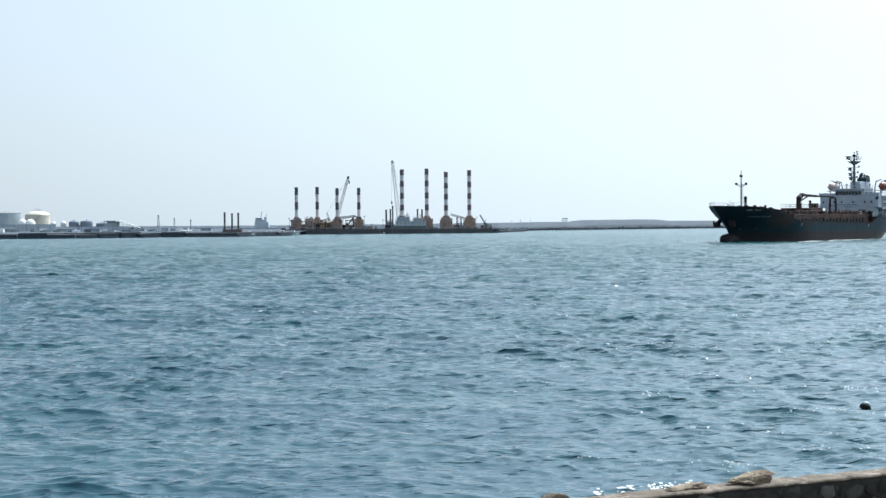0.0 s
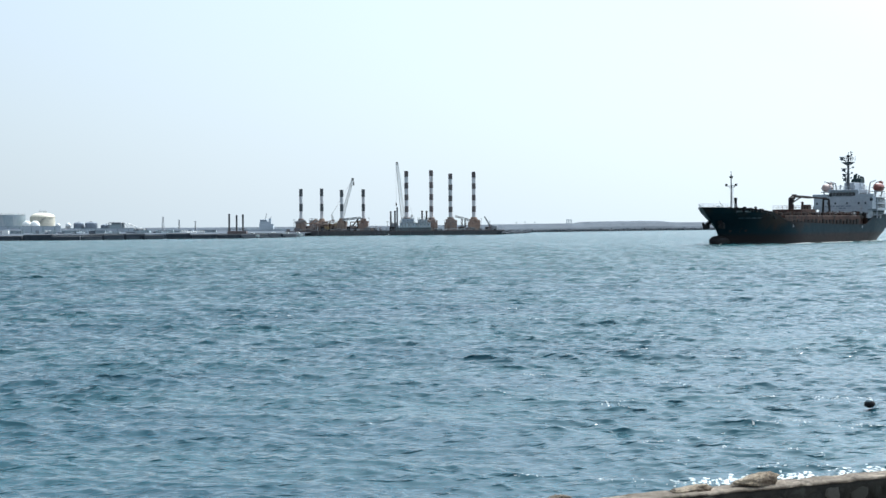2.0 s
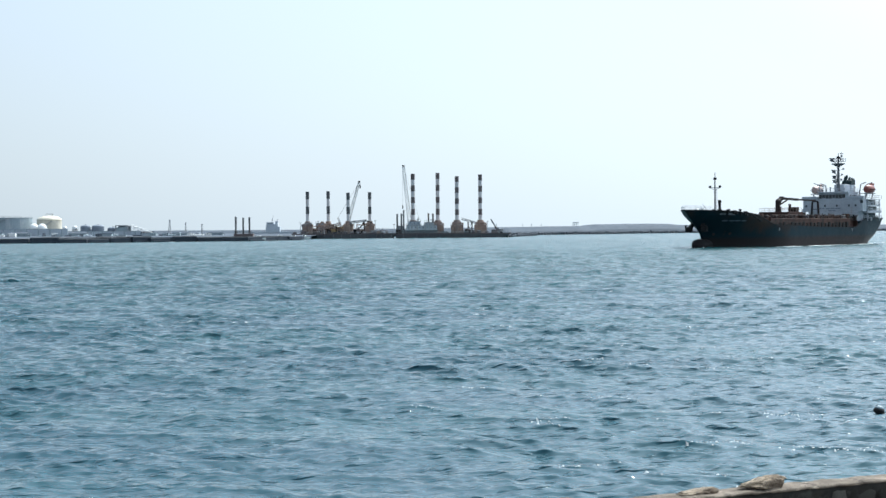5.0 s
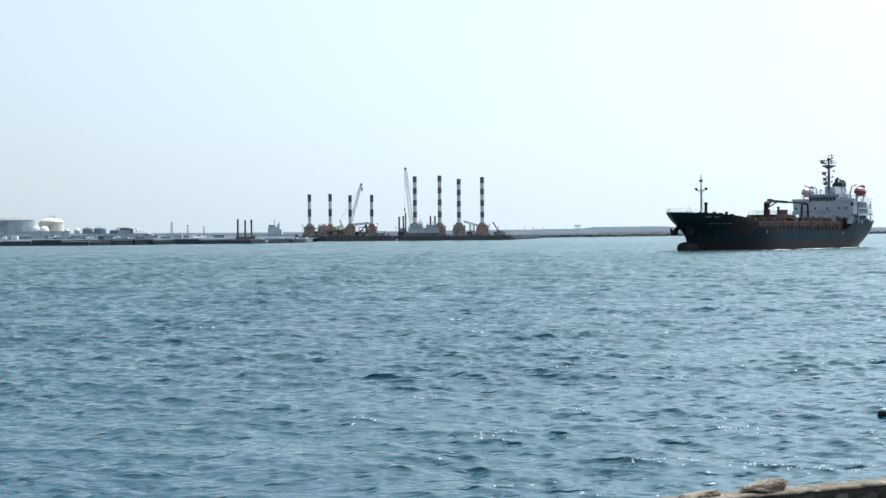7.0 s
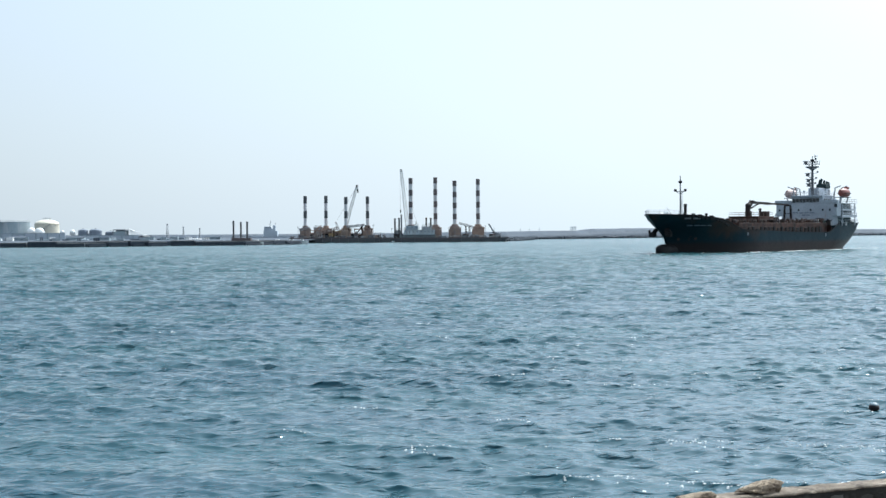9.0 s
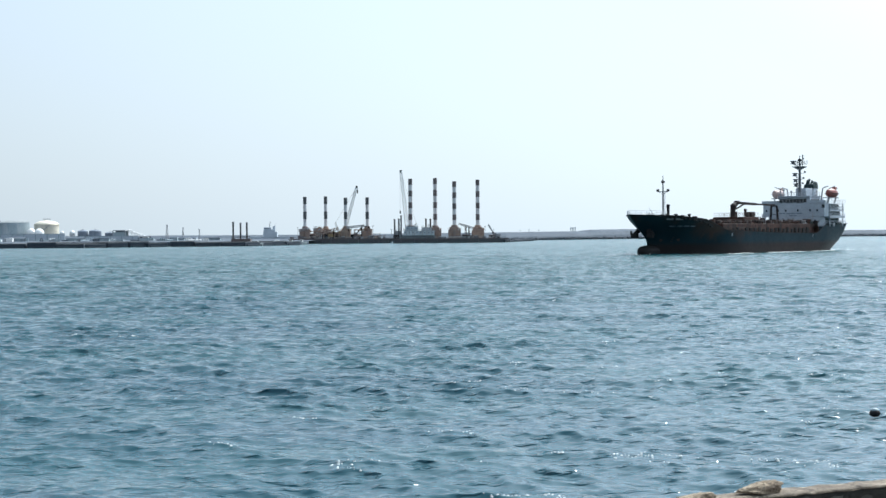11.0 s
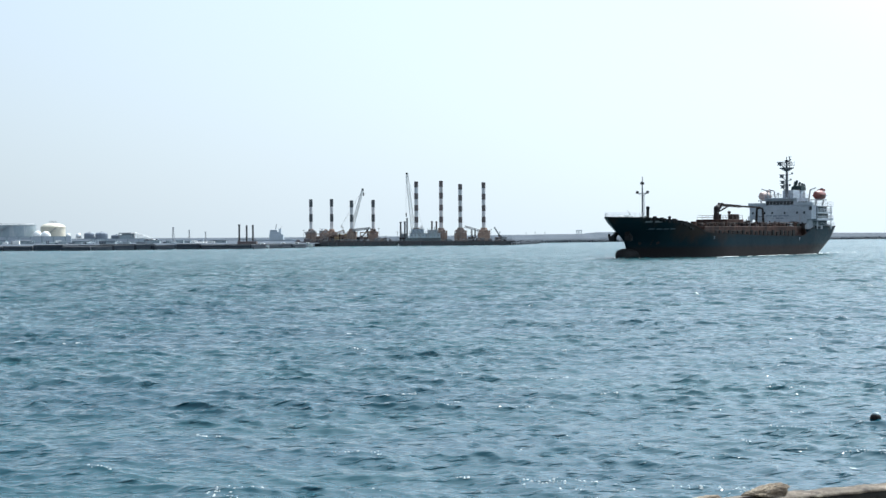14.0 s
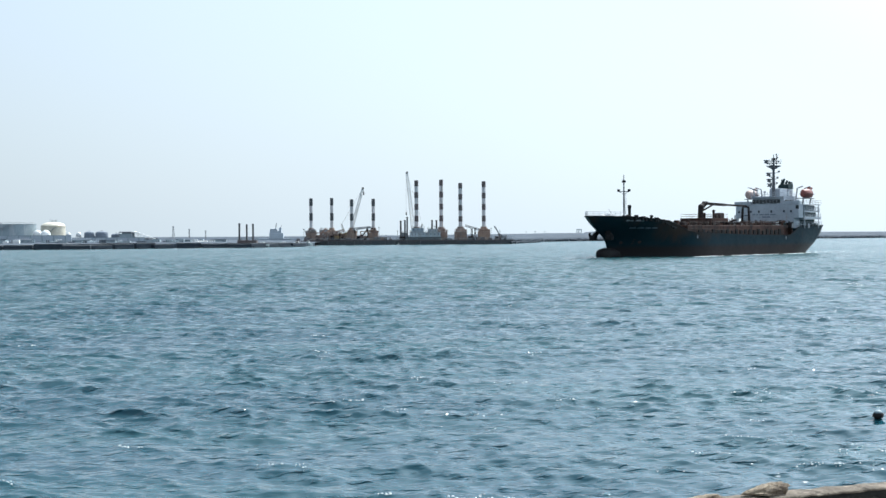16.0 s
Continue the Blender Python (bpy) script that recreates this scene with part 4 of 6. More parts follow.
TAN = surface("tan_jack_paint", (0.255, 0.198, 0.178), (0.18, 0.142, 0.13), 0.35, 1.6, 0.7, 0, 0.03, 0.5, (0.12, 0.07, 0.045))
CABIN_WHITE = surface("pale_cabin_paint", (0.50, 0.54, 0.57), (0.40, 0.44, 0.47), 0.2, 1.2, 0.6, 0, 0.02, 0.5, (0.26, 0.22, 0.18))
DULL_TEAL = surface("dull_grey_green_plate", (0.115, 0.15, 0.155), (0.085, 0.112, 0.12), 0.2, 1.0, 0.7, 0, 0.03, 0.4, (0.11, 0.085, 0.07))
B_DECK = 1.7  # deck height of the taller barge
jack_up("jack_up_barge", (-56.95, 806), ((-14.9, 0, 24.0, TAN), (-5.6, 20, 24.6, OCHRE), (6.3, 0, 23.4, OCHRE), (16.6, 20, 24.0, TAN)), 0.88, 4, LEG_DARK, (-23.0, 31.2, -5, 26), 1.9, (5.2, 5.5), "dark jack-up barge on four black-banded white legs")
jack_up("jack_up_barge", (0.25, 812), ((-17.2, 0, 33.2, TAN), (-4.3, 20, 34.2, TAN), (5.9, 0, 31.7, TAN), (18.6, 20, 33.2, OCHRE)), 1.02, 8, LEG_MAROON, (-27, 34, -9, 26), B_DECK, (6.6, 6.1), "dark jack-up barge on four tall maroon-banded white legs")


def crawler_crane(at, turn, foot, tip, w, colour, label, drop):
    """A lattice-boom crane: tracks, cab, boom, mast and pendant wires."""
    t = thing("crawler_crane", pose(*at, 0, 0, turn), label, "crane", "lattice cranes")
    for s in (-1, 1):
        part("track", box(B(), -3.2, 3.2, s * 2.2 - 0.5, s * 2.2 + 0.5, 0, 1.2, 0.3), BLACK, t)
    part("machine_house", box(B(), -4.2, 1.6, -1.6, 1.6, 1.2, 3.8, 0.15), colour, t)
    cab = part("cab", box(B(), 1.6, 3.0, 0.3, 1.7, 1.3, 3.6, 0.12), colour, t)
    part("cab_window", box(B(), 2.0, 3.04, 0.5, 1.5, 2.3, 3.3), GLASS, cab)
    boom = part("boom", lattice(B(), foot, tip, w, w * 0.55, 16, 0.17), TANK_WHITE, t, "pale lattice boom")
    bm = B()
    box(bm, tip[0] - 0.5, tip[0] + 0.6, tip[1] - 0.5, tip[1] + 0.5, tip[2] - 0.5, tip[2] + 0.7)
    part("boom_head", bm, BLACK, boom, "dark sheave head")
    top = (foot[0] - 4.5, 0, foot[2] + 5.5)
    part("gantry", lattice(B(), (foot[0] - 2.5, 0, foot[2]), top, 1.2, 0.6, 4, 0.1), STEEL, t)
    bm = B()
    for s in (-0.5, 0.5):
        rod(bm, (top[0], s, top[2]), (tip[0], tip[1] + s, tip[2]), 0.03, n=4)
    part("pendant_wires", bm, GREY, t)
    hook = part("hook_line", rod(B(), (tip[0] + 0.5, 0, tip[2]), (tip[0] + 0.5, 0, tip[2] - drop), 0.05, n=4), GREY, t)
    part("hook_block", box(B(), tip[0] + 0.2, tip[0] + 0.8, -0.25, 0.25, tip[2] - drop - 1.8, tip[2] - drop), BLACK, hook)
    return t


crawler_crane((-54.6, 822, 1.9), 0, (2.0, 0, 3.0), (8.9, 0, 27.4), 1.6, YELLOW, "crawler crane with a raised pale lattice boom on the barge", 1.5)
crawler_crane((-17.2, 826, B_DECK), 180, (1.5, 0, 3.0), (5.0, 0, 36.0), 2.0, GREY, "tall crawler crane with a steep pale lattice boom", 20.9)


def excavator(at, turn, colour, boom, stick):
    t = thing("excavator", pose(*at, 0, 0, turn), "tracked excavator with a bent boom on the barge deck", "excavator", "excavators")
    for s in (-1, 1):
        part("track", box(B(), -1.9, 1.9, s * 1.2 - 0.3, s * 1.2 + 0.3, 0, 0.9, 0.25), BLACK, t)
    part("body", box(B(), -2.2, 1.2, -1.3, 1.3, 0.9, 2.4, 0.15), colour, t)
    cab = part("cab", box(B(), 0.2, 1.6, 0.3, 1.3, 1.0, 3.0, 0.12), colour, t)
    part("cab_window", box(B(), 0.6, 1.64, 0.45, 1.15, 1.9, 2.8), GLASS, cab)
    bm = beam(B(), (1.0, -0.2, 1.6), boom, 0.5, 0.7)
    part("boom", bm, colour, t)
    part("stick", beam(B(), boom, stick, 0.4, 0.5), colour, t)
    part("bucket", ball(B(), stick, 0.7, 0.6, 0.6, 8, 6), BROWN, t)


excavator((-69.5, 808, 1.9), 0, OCHRE, (5.0, 0, 6.4), (8.6, 0, 3.8))
excavator((-57.5, 805, 1.9), 10, YELLOW, (5.6, 0, 3.4), (9.0, 0, 2.6))
excavator((-47.5, 820, 1.9), 0, BROWN, (5.0, 0, 6.8), (8.0, 0, 6.0))
excavator((28.5, 818, B_DECK), 180, GREY, (4.4, 0, 7.3), (1.8, 0, 2.8))


def deck_block(at, size, material, name, label, top=None):
    t = thing(name, pose(*at), label, name.replace("_", " "))
    w, d, h = size
    part("walls", box(B(), -w / 2, w / 2, -d / 2, d / 2, 0, h, 0.08), material, t)
    part("roof", box(B(), -w / 2 - 0.2, w / 2 + 0.2, -d / 2 - 0.2, d / 2 + 0.2, h + 0.004, h + 0.2), top or GREY, t)
    n = max(2, int(w / 1.8))
    for k in range(n):
        x = -w / 2 + (k + 0.5) * w / n
        part("window", box(B(), x - 0.28, x + 0.28, -d / 2 - 0.05, -d / 2 + 0.05, h * 0.5, h * 0.75), TANK_SLATE, t)
    part("roof_rail", rail(B(), [(-w / 2, -d / 2, h + 0.2), (w / 2, -d / 2, h + 0.2)], 0.9, 1.3, 0.05, 2), GREY, t)


t = thing("machinery_house", pose(-13.4, 806.4, B_DECK), "long low grey-green machinery house under the cabins on the barge", "machinery house")
part("plated_wall", box(B(), -9.3, 9.3, -2.4, 2.4, 0, 1.75, 0.06), DULL_TEAL, t)
part("flat_roof", box(B(), -9.5, 9.5, -2.5, 2.5, 1.754, 1.9), TANK_GREY, t)
for k in range(9):
    x = -8.4 + 2.05 * k + 0.3 * math.sin(k * 2.1)
    part("wall_stiffener", box(B(), x - 0.07, x + 0.07, -2.52, -2.404, 0.05, 1.7), DULL_TEAL, t)
for x, w in ((-6.2, 0.5), (-1.0, 0.8), (4.9, 0.5)):
    part("louvre_door", box(B(), x - w, x + w, -2.47, -2.404, 0.15, 1.55), TAR, t)
part("roof_ladder", rail(B(), [(-8.9, -2.56, 0), (-8.5, -2.56, 0)], 2.6, 0.4, 0.04, 8), GREY, t)
deck_block((-12.4, 806.2, 3.604), (16.0, 4, 2.2), CABIN_WHITE, "site_cabin", "pale grey site cabin on the machinery house roof")
deck_block((-16.2, 806.4, 6.01), (6.6, 3, 2.0), PALE_BLUE, "site_cabin", "upper pale blue-grey site cabin with a flat roof")
deck_block((-8.4, 806.6, 6.01), (5.2, 3, 1.5), CABIN_WHITE, "site_cabin", "low upper pale grey site cabin with a flat roof")
deck_block((-23.6, 813, B_DECK), (3.6, 4, 4.0), GREY, "engine_shelter", "grey engine shelter on the barge deck")
deck_block((-66.0, 816, 1.9), (4.4, 4, 5.6), GREY, "winch_house", "grey winch house on the barge deck")
deck_block((-45.0, 812, 1.9), (5.0, 4, 2.2), OCHRE, "site_store", "ochre store cabin on the barge deck")
deck_block((-35.6, 810, 1.9), (4.0, 3, 1.6), GREY, "site_store", "low grey store cabin on the barge deck")

t = thing("conveyor_frame", pose(9.0, 810, B_DECK), "pale inclined conveyor on dark trestle legs", "conveyor")
part("conveyor_beam", lattice(B(), (-0.6, 0, 7.7), (7.0, 0, 5.5), 0.9, 0.9, 8, 0.12), GREY, t)
for x in (3.0, 4.8):
    part("trestle", lattice(B(), (x, 0, 0), (x, 0, 6.1), 0.9, 0.7, 4, 0.13), BROWN, t)
t = thing("steel_stand_pipes", pose(-7.7, 828, B_DECK), "two dark upright stand pipes on the barge", "pipes")
for x, top in ((-1.3, 10.7), (1.1, 10.6)):
    part("pipe", lathe(B(), [(0.42, 0), (0.42, top - 0.6), (0.55, top - 0.5), (0.55, top)], 12, (x, 0, 0)), BROWN, t)
part("pipe_base", box(B(), -2.2, 2.0, -0.9, 0.9, 0, 0.6), BROWN, t)
t = thing("mooring_piles", pose(-23.2, 806, 0), "three tall dark tubular mooring piles beside the barge", "piles")
for x, top, r in ((-1.9, 12.0, 0.45), (0.3, 12.3, 0.45), (1.5, 14.0, 0.4)):
    part("pile_tube", lathe(B(), [(r, -3), (r, top - 0.5), (r * 1.3, top - 0.4), (r * 1.3, top)], 14, (x, 0, 0)), TAR, t)
part("waler", box(B(), -2.6, 2.2, -0.7, 0.7, 1.0, 3.8), BROWN, t)


# more gear on the ochre barge
def winch_frame(x, y, w, h):
    """A braced steel frame with a drum, between the jacking houses."""
    t = thing("deck_winch", pose(x, y, 1.9), "ochre steel winch with a braced frame on the barge deck", "winch", "deck winches")
    for sx in (-1, 1):
        part("frame_post", box(B(), sx * w / 2 - 0.2, sx * w / 2 + 0.2, -0.2, 0.2, 0, h), OCHRE, t)
    part("frame_beam", box(B(), -w / 2 - 0.3, w / 2 + 0.3, -0.25, 0.25, h, h + 0.5), OCHRE, t)
    part("frame_brace", beam(B(), (-w / 2, 0, 0.3), (w / 2, 0, h), 0.22, 0.22), OCHRE, t)
    part("drum", rod(B(), (-w * 0.3, 0.8, 1.0), (w * 0.3, 0.8, 1.0), 0.8, n=14), BROWN, t)
    part("jib", lattice(B(), (w * 0.2, 0, h), (w * 0.2 + 4.2, 0, h + 1.8), 0.6, 0.3, 5, 0.09), OCHRE, t)


winch_frame(-66.5, 806, 5.4, 3.8)
winch_frame(-57.0, 804, 5.0, 3.0)
winch_frame(-44.0, 806, 4.2, 4.4)
for x, y, h in ((-75.6, 806, 8.0), (-66.8, 812, 8.6), (-47.6, 806, 8.4), (-37.2, 822, 8.8), (-43.2, 820, 7.6), (-27.0, 812, 7.0), (-7.4, 809, 9.4), (22.6, 826, 8.2)):
    t = thing("deck_mast", pose(x, y, 1.9 if x < -28 else B_DECK), "thin grey lamp mast on the barge deck", "mast", "deck masts")
    part("pole", rod(B(), (0, 0, 0), (0, 0, h - 2.2), 0.13, 0.09, 6), GREY, t)
    part("lamp_head", box(B(), -0.5, 0.5, -0.2, 0.2, h - 2.2, h - 1.9), GREY, t)


# crates, drums and machine parts lying about the barge decks
def deck_crate(x, y, z, w, d, h, material, turn):
    t = thing("deck_crate", pose(x, y, z, 0, 0, turn), "worn steel crate with loose gear on the barge deck", "crate", "crates on the barge decks")
    part("crate_body", box(B(), -w / 2, w / 2, -d / 2, d / 2, 0, h, 0.08), material, t)
    part("crate_lid", box(B(), -w / 2 - 0.08, w / 2 + 0.08, -d / 2 - 0.08, d / 2 + 0.08, h + 0.004, h + 0.14, 0.03), GREY, t)
    for sx in (-1, 1):
        part("corner_post", box(B(), sx * (w / 2 + 0.02) - 0.07, sx * (w / 2 + 0.02) + 0.07, -d / 2 - 0.09, -d / 2 + 0.05, 0, h), BROWN, t)


rng = random.Random(47)
for k in range(30):
    a_side = k < 14
    x = -78.0 + k * 3.6 + rng.uniform(-1, 1) if a_side else -22.0 + (k - 14) * 3.3 + rng.uniform(-1, 1)
    if -24 < x < -3:  # the machinery house stands there
        continue
    deck_crate(x, rng.uniform(802.5, 804) if a_side else rng.uniform(803.9, 804.3), 1.9 if a_side else B_DECK, rng.uniform(0.9, 2.6), rng.uniform(0.8, 1.2), rng.uniform(0.5, 1.7), rng.choice((GREY, OCHRE, TAR, LEG_MAROON, TAN)), rng.uniform(-9, 9))


def pipe_rack(x, y, z, ln):
    t = thing("pipe_rack", pose(x, y, z), "rack of long rusty drill pipes on the barge deck", "pipes", "pipe racks")
    for sx in (-1, 1):
        part("rack_post", box(B(), sx * ln * 0.4 - 0.12, sx * ln * 0.4 + 0.12, -0.6, 0.6, 0, 1.5), OCHRE, t)
    for k in range(5):
        part("drill_pipe", rod(B(), (-ln / 2, -0.5 + 0.25 * k, 1.62), (ln / 2 + 0.3 * (k % 2), -0.5 + 0.25 * k, 1.62), 0.12, n=8), LEG_MAROON, t)


pipe_rack(-61.5, 801.8, 1.9, 7.0)
pipe_rack(-33.0, 803.0, 1.9, 6.0)
pipe_rack(12.5, 805.6, B_DECK, 7.5)


def lying_boom(p, q, w, material, label):
    """A spare lattice section laid across trestles."""
    p, q = Vector(p), Vector(q)
    t = thing("spare_boom", Matrix.Translation(p), label, "boom section", "spare boom sections")
    part("boom_lattice", lattice(B(), (0, 0, 0), q - p, w, w * 0.8, 9, 0.15), material, t)
    for f in (0.12, 0.85):
        o = (q - p) * f
        part("trestle", beam(B(), (o.x, 0, o.z), (o.x, 0, 1.9 - p.z), 0.5, 0.5), BROWN, t)


lying_boom((-69.5, 803.2, 3.4), (-54.5, 803.2, 7.2), 1.5, TAN, "tan lattice boom section raised on trestles on the barge deck")
lying_boom((-64.0, 804.4, 5.6), (-52.5, 804.4, 3.8), 1.3, OCHRE, "ochre lattice boom section on the barge deck")
lying_boom((-50.2, 804.0, 7.8), (-40.8, 804.0, 8.8), 1.1, GREY, "grey lattice walkway section on trestles on the barge deck")
lying_boom((-75.0, 804.4, 6.4), (-69.5, 804.4, 7.4), 1.0, GREY, "grey lattice walkway section on trestles on the barge deck")


def power_pack(x, y, z, w, h, material):
    """A skid-mounted engine with its hood, exhaust and radiator grille."""
    t = thing("power_pack", pose(x, y, z), "skid-mounted engine under a worn hood on the barge deck", "machine", "power packs")
    part("skid", box(B(), -w / 2, w / 2, -0.9, 0.9, 0, 0.3), BROWN, t)
    part("hood", box(B(), -w / 2 + 0.2, w / 2 - 0.2, -0.8, 0.8, 0.304, h, 0.15), material, t)
    part("grille", box(B(), -w / 2 + 0.5, 0, -0.86, -0.8, 0.6, h - 0.3), BLACK, t)
    part("exhaust", rod(B(), (w * 0.25, 0, h - 0.1), (w * 0.25, 0, h + 1.2), 0.14, n=8), BROWN, t)


for x, w, h, mt in ((-67.6, 4.6, 2.6, TAN), (-59.6, 5.2, 3.4, OCHRE), (-54.6, 3.6, 2.8, TAN), (-46.4, 4.4, 2.5, LEG_MAROON), (-33.5, 3.0, 1.8, GREY)):
    power_pack(x, 805.6, 1.9, w, h, mt)
power_pack(11.6, 806.4, B_DECK, 3.4, 2.2, BROWN)
power_pack(25.6, 806.4, B_DECK, 3.6, 2.0, LEG_MAROON)


# ---- the tanker ----
def lerp_table(x, table):
    xs, ys = zip(*table)
    return float(np.interp(x, xs, ys))


SHEER = [(-95, 6.75), (-90, 6.6), (-79, 6.4), (-77.5, 6.2), (-72.5, 4.35), (-71, 4.25), (-50, 4.45), (-32, 4.9), (-24, 5.0), (-21, 5.2), (-17.5, 6.4), (-15, 7.3), (-12, 7.8), (-4, 8.5), (6, 8.75)]
STEM = [(-2, -4.2), (0.0, -3.8), (1.6, -3.5), (3.3, -2.8), (4.5, -1.4), (6.0, 0.8), (7.5, 2.8), (8.8, 4.2)]
STERN = [(-2, -87), (-0.5, -90.0), (0.5, -91.4), (1.6, -93.2), (2.8, -94.7), (4.2, -95.7), (5.4, -96.0), (6.7, -96.0)]


def half_breadth(s, z):
    deck = 8.5 * (1 - (1 - min(1.0, s / 0.24)) ** 2.7)
    wl = 8.5 * (1 - (1 - min(1.0, s / 0.36)) ** 1.75)
    if s > 0.84:
        deck -= 0.5 * ((s - 0.84) / 0.16) ** 2
        wl -= 3.0 * ((s - 0.84) / 0.16) ** 1.6
    f = min(1.0, max(0.0, z / 7.5)) ** 1.25
    return max(0.02, wl + (deck - wl) * f)


def hull_point(s, z):
    x0, x1 = lerp_table(z, STEM), lerp_table(z, STERN)
    return x0 + (x1 - x0) * s, half_breadth(s, z)


def tanker():
    ship = thing("tanker_ship", Matrix(), "dark blue-green coastal tanker with rusty deck and white deckhouse, under way", "ship")
    # hull shell
    ss = list(np.concatenate([np.linspace(0, 0.3, 34) ** 1.0, np.linspace(0.31, 0.75, 22), np.linspace(0.755, 0.86, 20), np.linspace(0.87, 1.0, 12)]))
    levels = np.linspace(0, 1, 17)
    bm = B()
    sides = {}
    for sgn in (1, -1):
        grid = []
        for s in ss:
            top = lerp_table(5.8 - s * 99.8, SHEER)
            row = []
            for v in levels:
                z = -1.8 + v * (top + 1.8)
                x, hb = hull_point(s, z)
                row.append(bm.verts.new((x, sgn * hb, z)))
            grid.append(row)
        sides[sgn] = grid
        for a0, a1 in zip(grid, grid[1:]):
            for i in range(len(levels) - 1):
                bm.faces.new((a0[i], a1[i], a1[i + 1], a0[i + 1]))
    p, q = sides[1][-1], sides[-1][-1]
    for i in range(len(levels) - 1):
        bm.faces.new((p[i], q[i], q[i + 1], p[i + 1]))
    p, q = sides[1][0], sides[-1][0]
    for i in range(len(levels) - 1):
        bm.faces.new((p[i], q[i], q[i + 1], p[i + 1]))
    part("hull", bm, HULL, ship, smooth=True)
    bm = B()
    for v in ball(bm, (0, 0, 0), 1, 1, 1, 28, 18).verts:  # a full, blunt nose
        x, y, z = v.co
        v.co = (-4.6 + 4.7 * math.copysign(abs(x) ** 0.6, x), 1.5 * y, 0.35 + 1.5 * math.copysign(abs(z) ** 0.75, z))
    part("bulbous_bow", bm, BLACK, ship, smooth=True)

    # decks and bulwark cap
    def deck(name, x0, x1, z, material, n=24):
        bm = B()
        rows = []
        for x in np.linspace(x0, x1, n):
            s = (lerp_table(z, STEM) - x) / (lerp_table(z, STEM) - lerp_table(z, STERN))
            hb = half_breadth(max(0.0, s), z) * 0.985
            rows.append([bm.verts.new((x, -hb, z)), bm.verts.new((x, hb, z))])
        for a0, a1 in zip(rows, rows[1:]):
            bm.faces.new((a0[0], a0[1], a1[1], a1[0]))
        return part(name, bm, material, ship)

    deck("forecastle_deck", 2.5, -14.5, 7.2, GREY)
    deck("main_deck", -14.5, -79, 4.15, RUST)
    deck("poop_deck", -75, -94.6, 6.0, GREY)
    part("forecastle_bulkhead", box(B(), -14.8, -14.5, -6.2, 6.2, 5.6, 7.25), RUST, ship)
    part("poop_bulkhead", box(B(), -77.2, -76.9, -8.2, 8.2, 4.1, 6.05), RUST, ship)
    bm = B()
    for sgn in (1, -1):
        last = None
        for s in ss:
            top = lerp_table(5.8 - s * 99.8, SHEER)
            x, hb = hull_point(s, top)
            c = Vector((x, sgn * hb, top + 0.03))
            if last is not None:
                beam(bm, last, c, 0.22, 0.16)
            last = c
    part("sheer_cap", bm, BLACK, ship, "dark bulwark cap")

    # raised trunk along the cargo deck
    bm = B()
    box(bm, -76.5, -26.0, -7.3, 7.3, 4.15, 6.75, 0.12)
    box(bm, -26.2, -15.2, -5.4, 5.4, 4.15, 6.75, 0.12)
    trunk = part("cargo_trunk", bm, RUST, ship, "rusty red-brown raised cargo trunk")
    for k in range(19):
        for sgn in (1, -1):
            x = -29.5 - k * 2.25
            w, hh = 0.36 + 0.26 * abs(math.sin(k * 2.7)), 1.15 + 0.5 * abs(math.sin(k * 1.3 + 0.5))
            part("deck_edge_bracket", box(B(), x - w, x + w, sgn * 8.2 - 0.15, sgn * 8.2 + 0.15, 4.15, 4.15 + hh), BLACK, ship, "dark deck edge bracket")
    bm = B()
    for sgn in (1, -1):
        rail(bm, [(-24, sgn * 8.3, 5.0), (-32, sgn * 8.3, 4.8), (-72, sgn * 8.3, 4.3)], 1.0, 1.6, 0.028, 2)
    part("side_rail", bm, BROWN, ship)
    bm = B()
    for y in (-3.2, -2.4, -1.6, 1.4, 2.2, 3.0):
        rod(bm, (-25, y, 7.15), (-77, y, 7.15), 0.17, n=8)
    for k in range(16):
        x = -26 - k * 3.2
        box(bm, x - 0.12, x + 0.12, -3.6, 3.4, 6.7, 7.0)
    part("deck_pipes", bm, RUST, trunk)
    for k in range(9):
        for y in (-5.2, 5.0):
            x = -27.5 - k * 5.4
            part("tank_hatch", lathe(B(), [(0.75, 6.75), (0.75, 7.4), (0.82, 7.42), (0.7, 7.55)], 14, (x, y, 0)), BROWN, trunk)
            part("vent_pipe", rod(B(), (x + 1.2, y * 0.9, 6.75), (x + 1.2, y * 0.9, 7.9), 0.12, n=6), BROWN, trunk)
    part("trunk_rail", rail(B(), [(-27, 7.1, 6.75), (-42, 7.1, 6.75)], 0.9, 1.7, 0.04, 2), RUST, trunk)
    part("trunk_rail", rail(B(), [(-52, 7.1, 6.75), (-76, 7.1, 6.75)], 0.9, 1.7, 0.04, 2), RUST, trunk)

    # valves, lines and lockers all over the trunk top
    r = random.Random(63)
    for k in range(70):
        x, y, hh = r.uniform(-76, -17), r.uniform(-5.2, 6.6), r.uniform(0.25, 1.05)
        if -52 < x < -41 or abs(y) > (6.8 if x < -26.5 else 4.8):
            continue
        if k % 3:
            w, d = r.uniform(0.25, 0.9), r.uniform(0.2, 0.6)
            part("deck_valve", box(B(), x - w, x + w, y - d, y + d, 6.745, 6.75 + hh, 0.05), (RUST, BROWN, GREY)[k % 3 if k % 7 else 2], trunk)
        else:
            part("cross_line", rod(rod(B(), (x, y - 1.2, 6.8 + hh * 0.6), (x, y + 1.2, 6.8 + hh * 0.6), 0.13, n=6), (x, y, 6.745), (x, y, 6.85 + hh), 0.1, n=6), (BROWN, RUST)[k % 2], trunk)
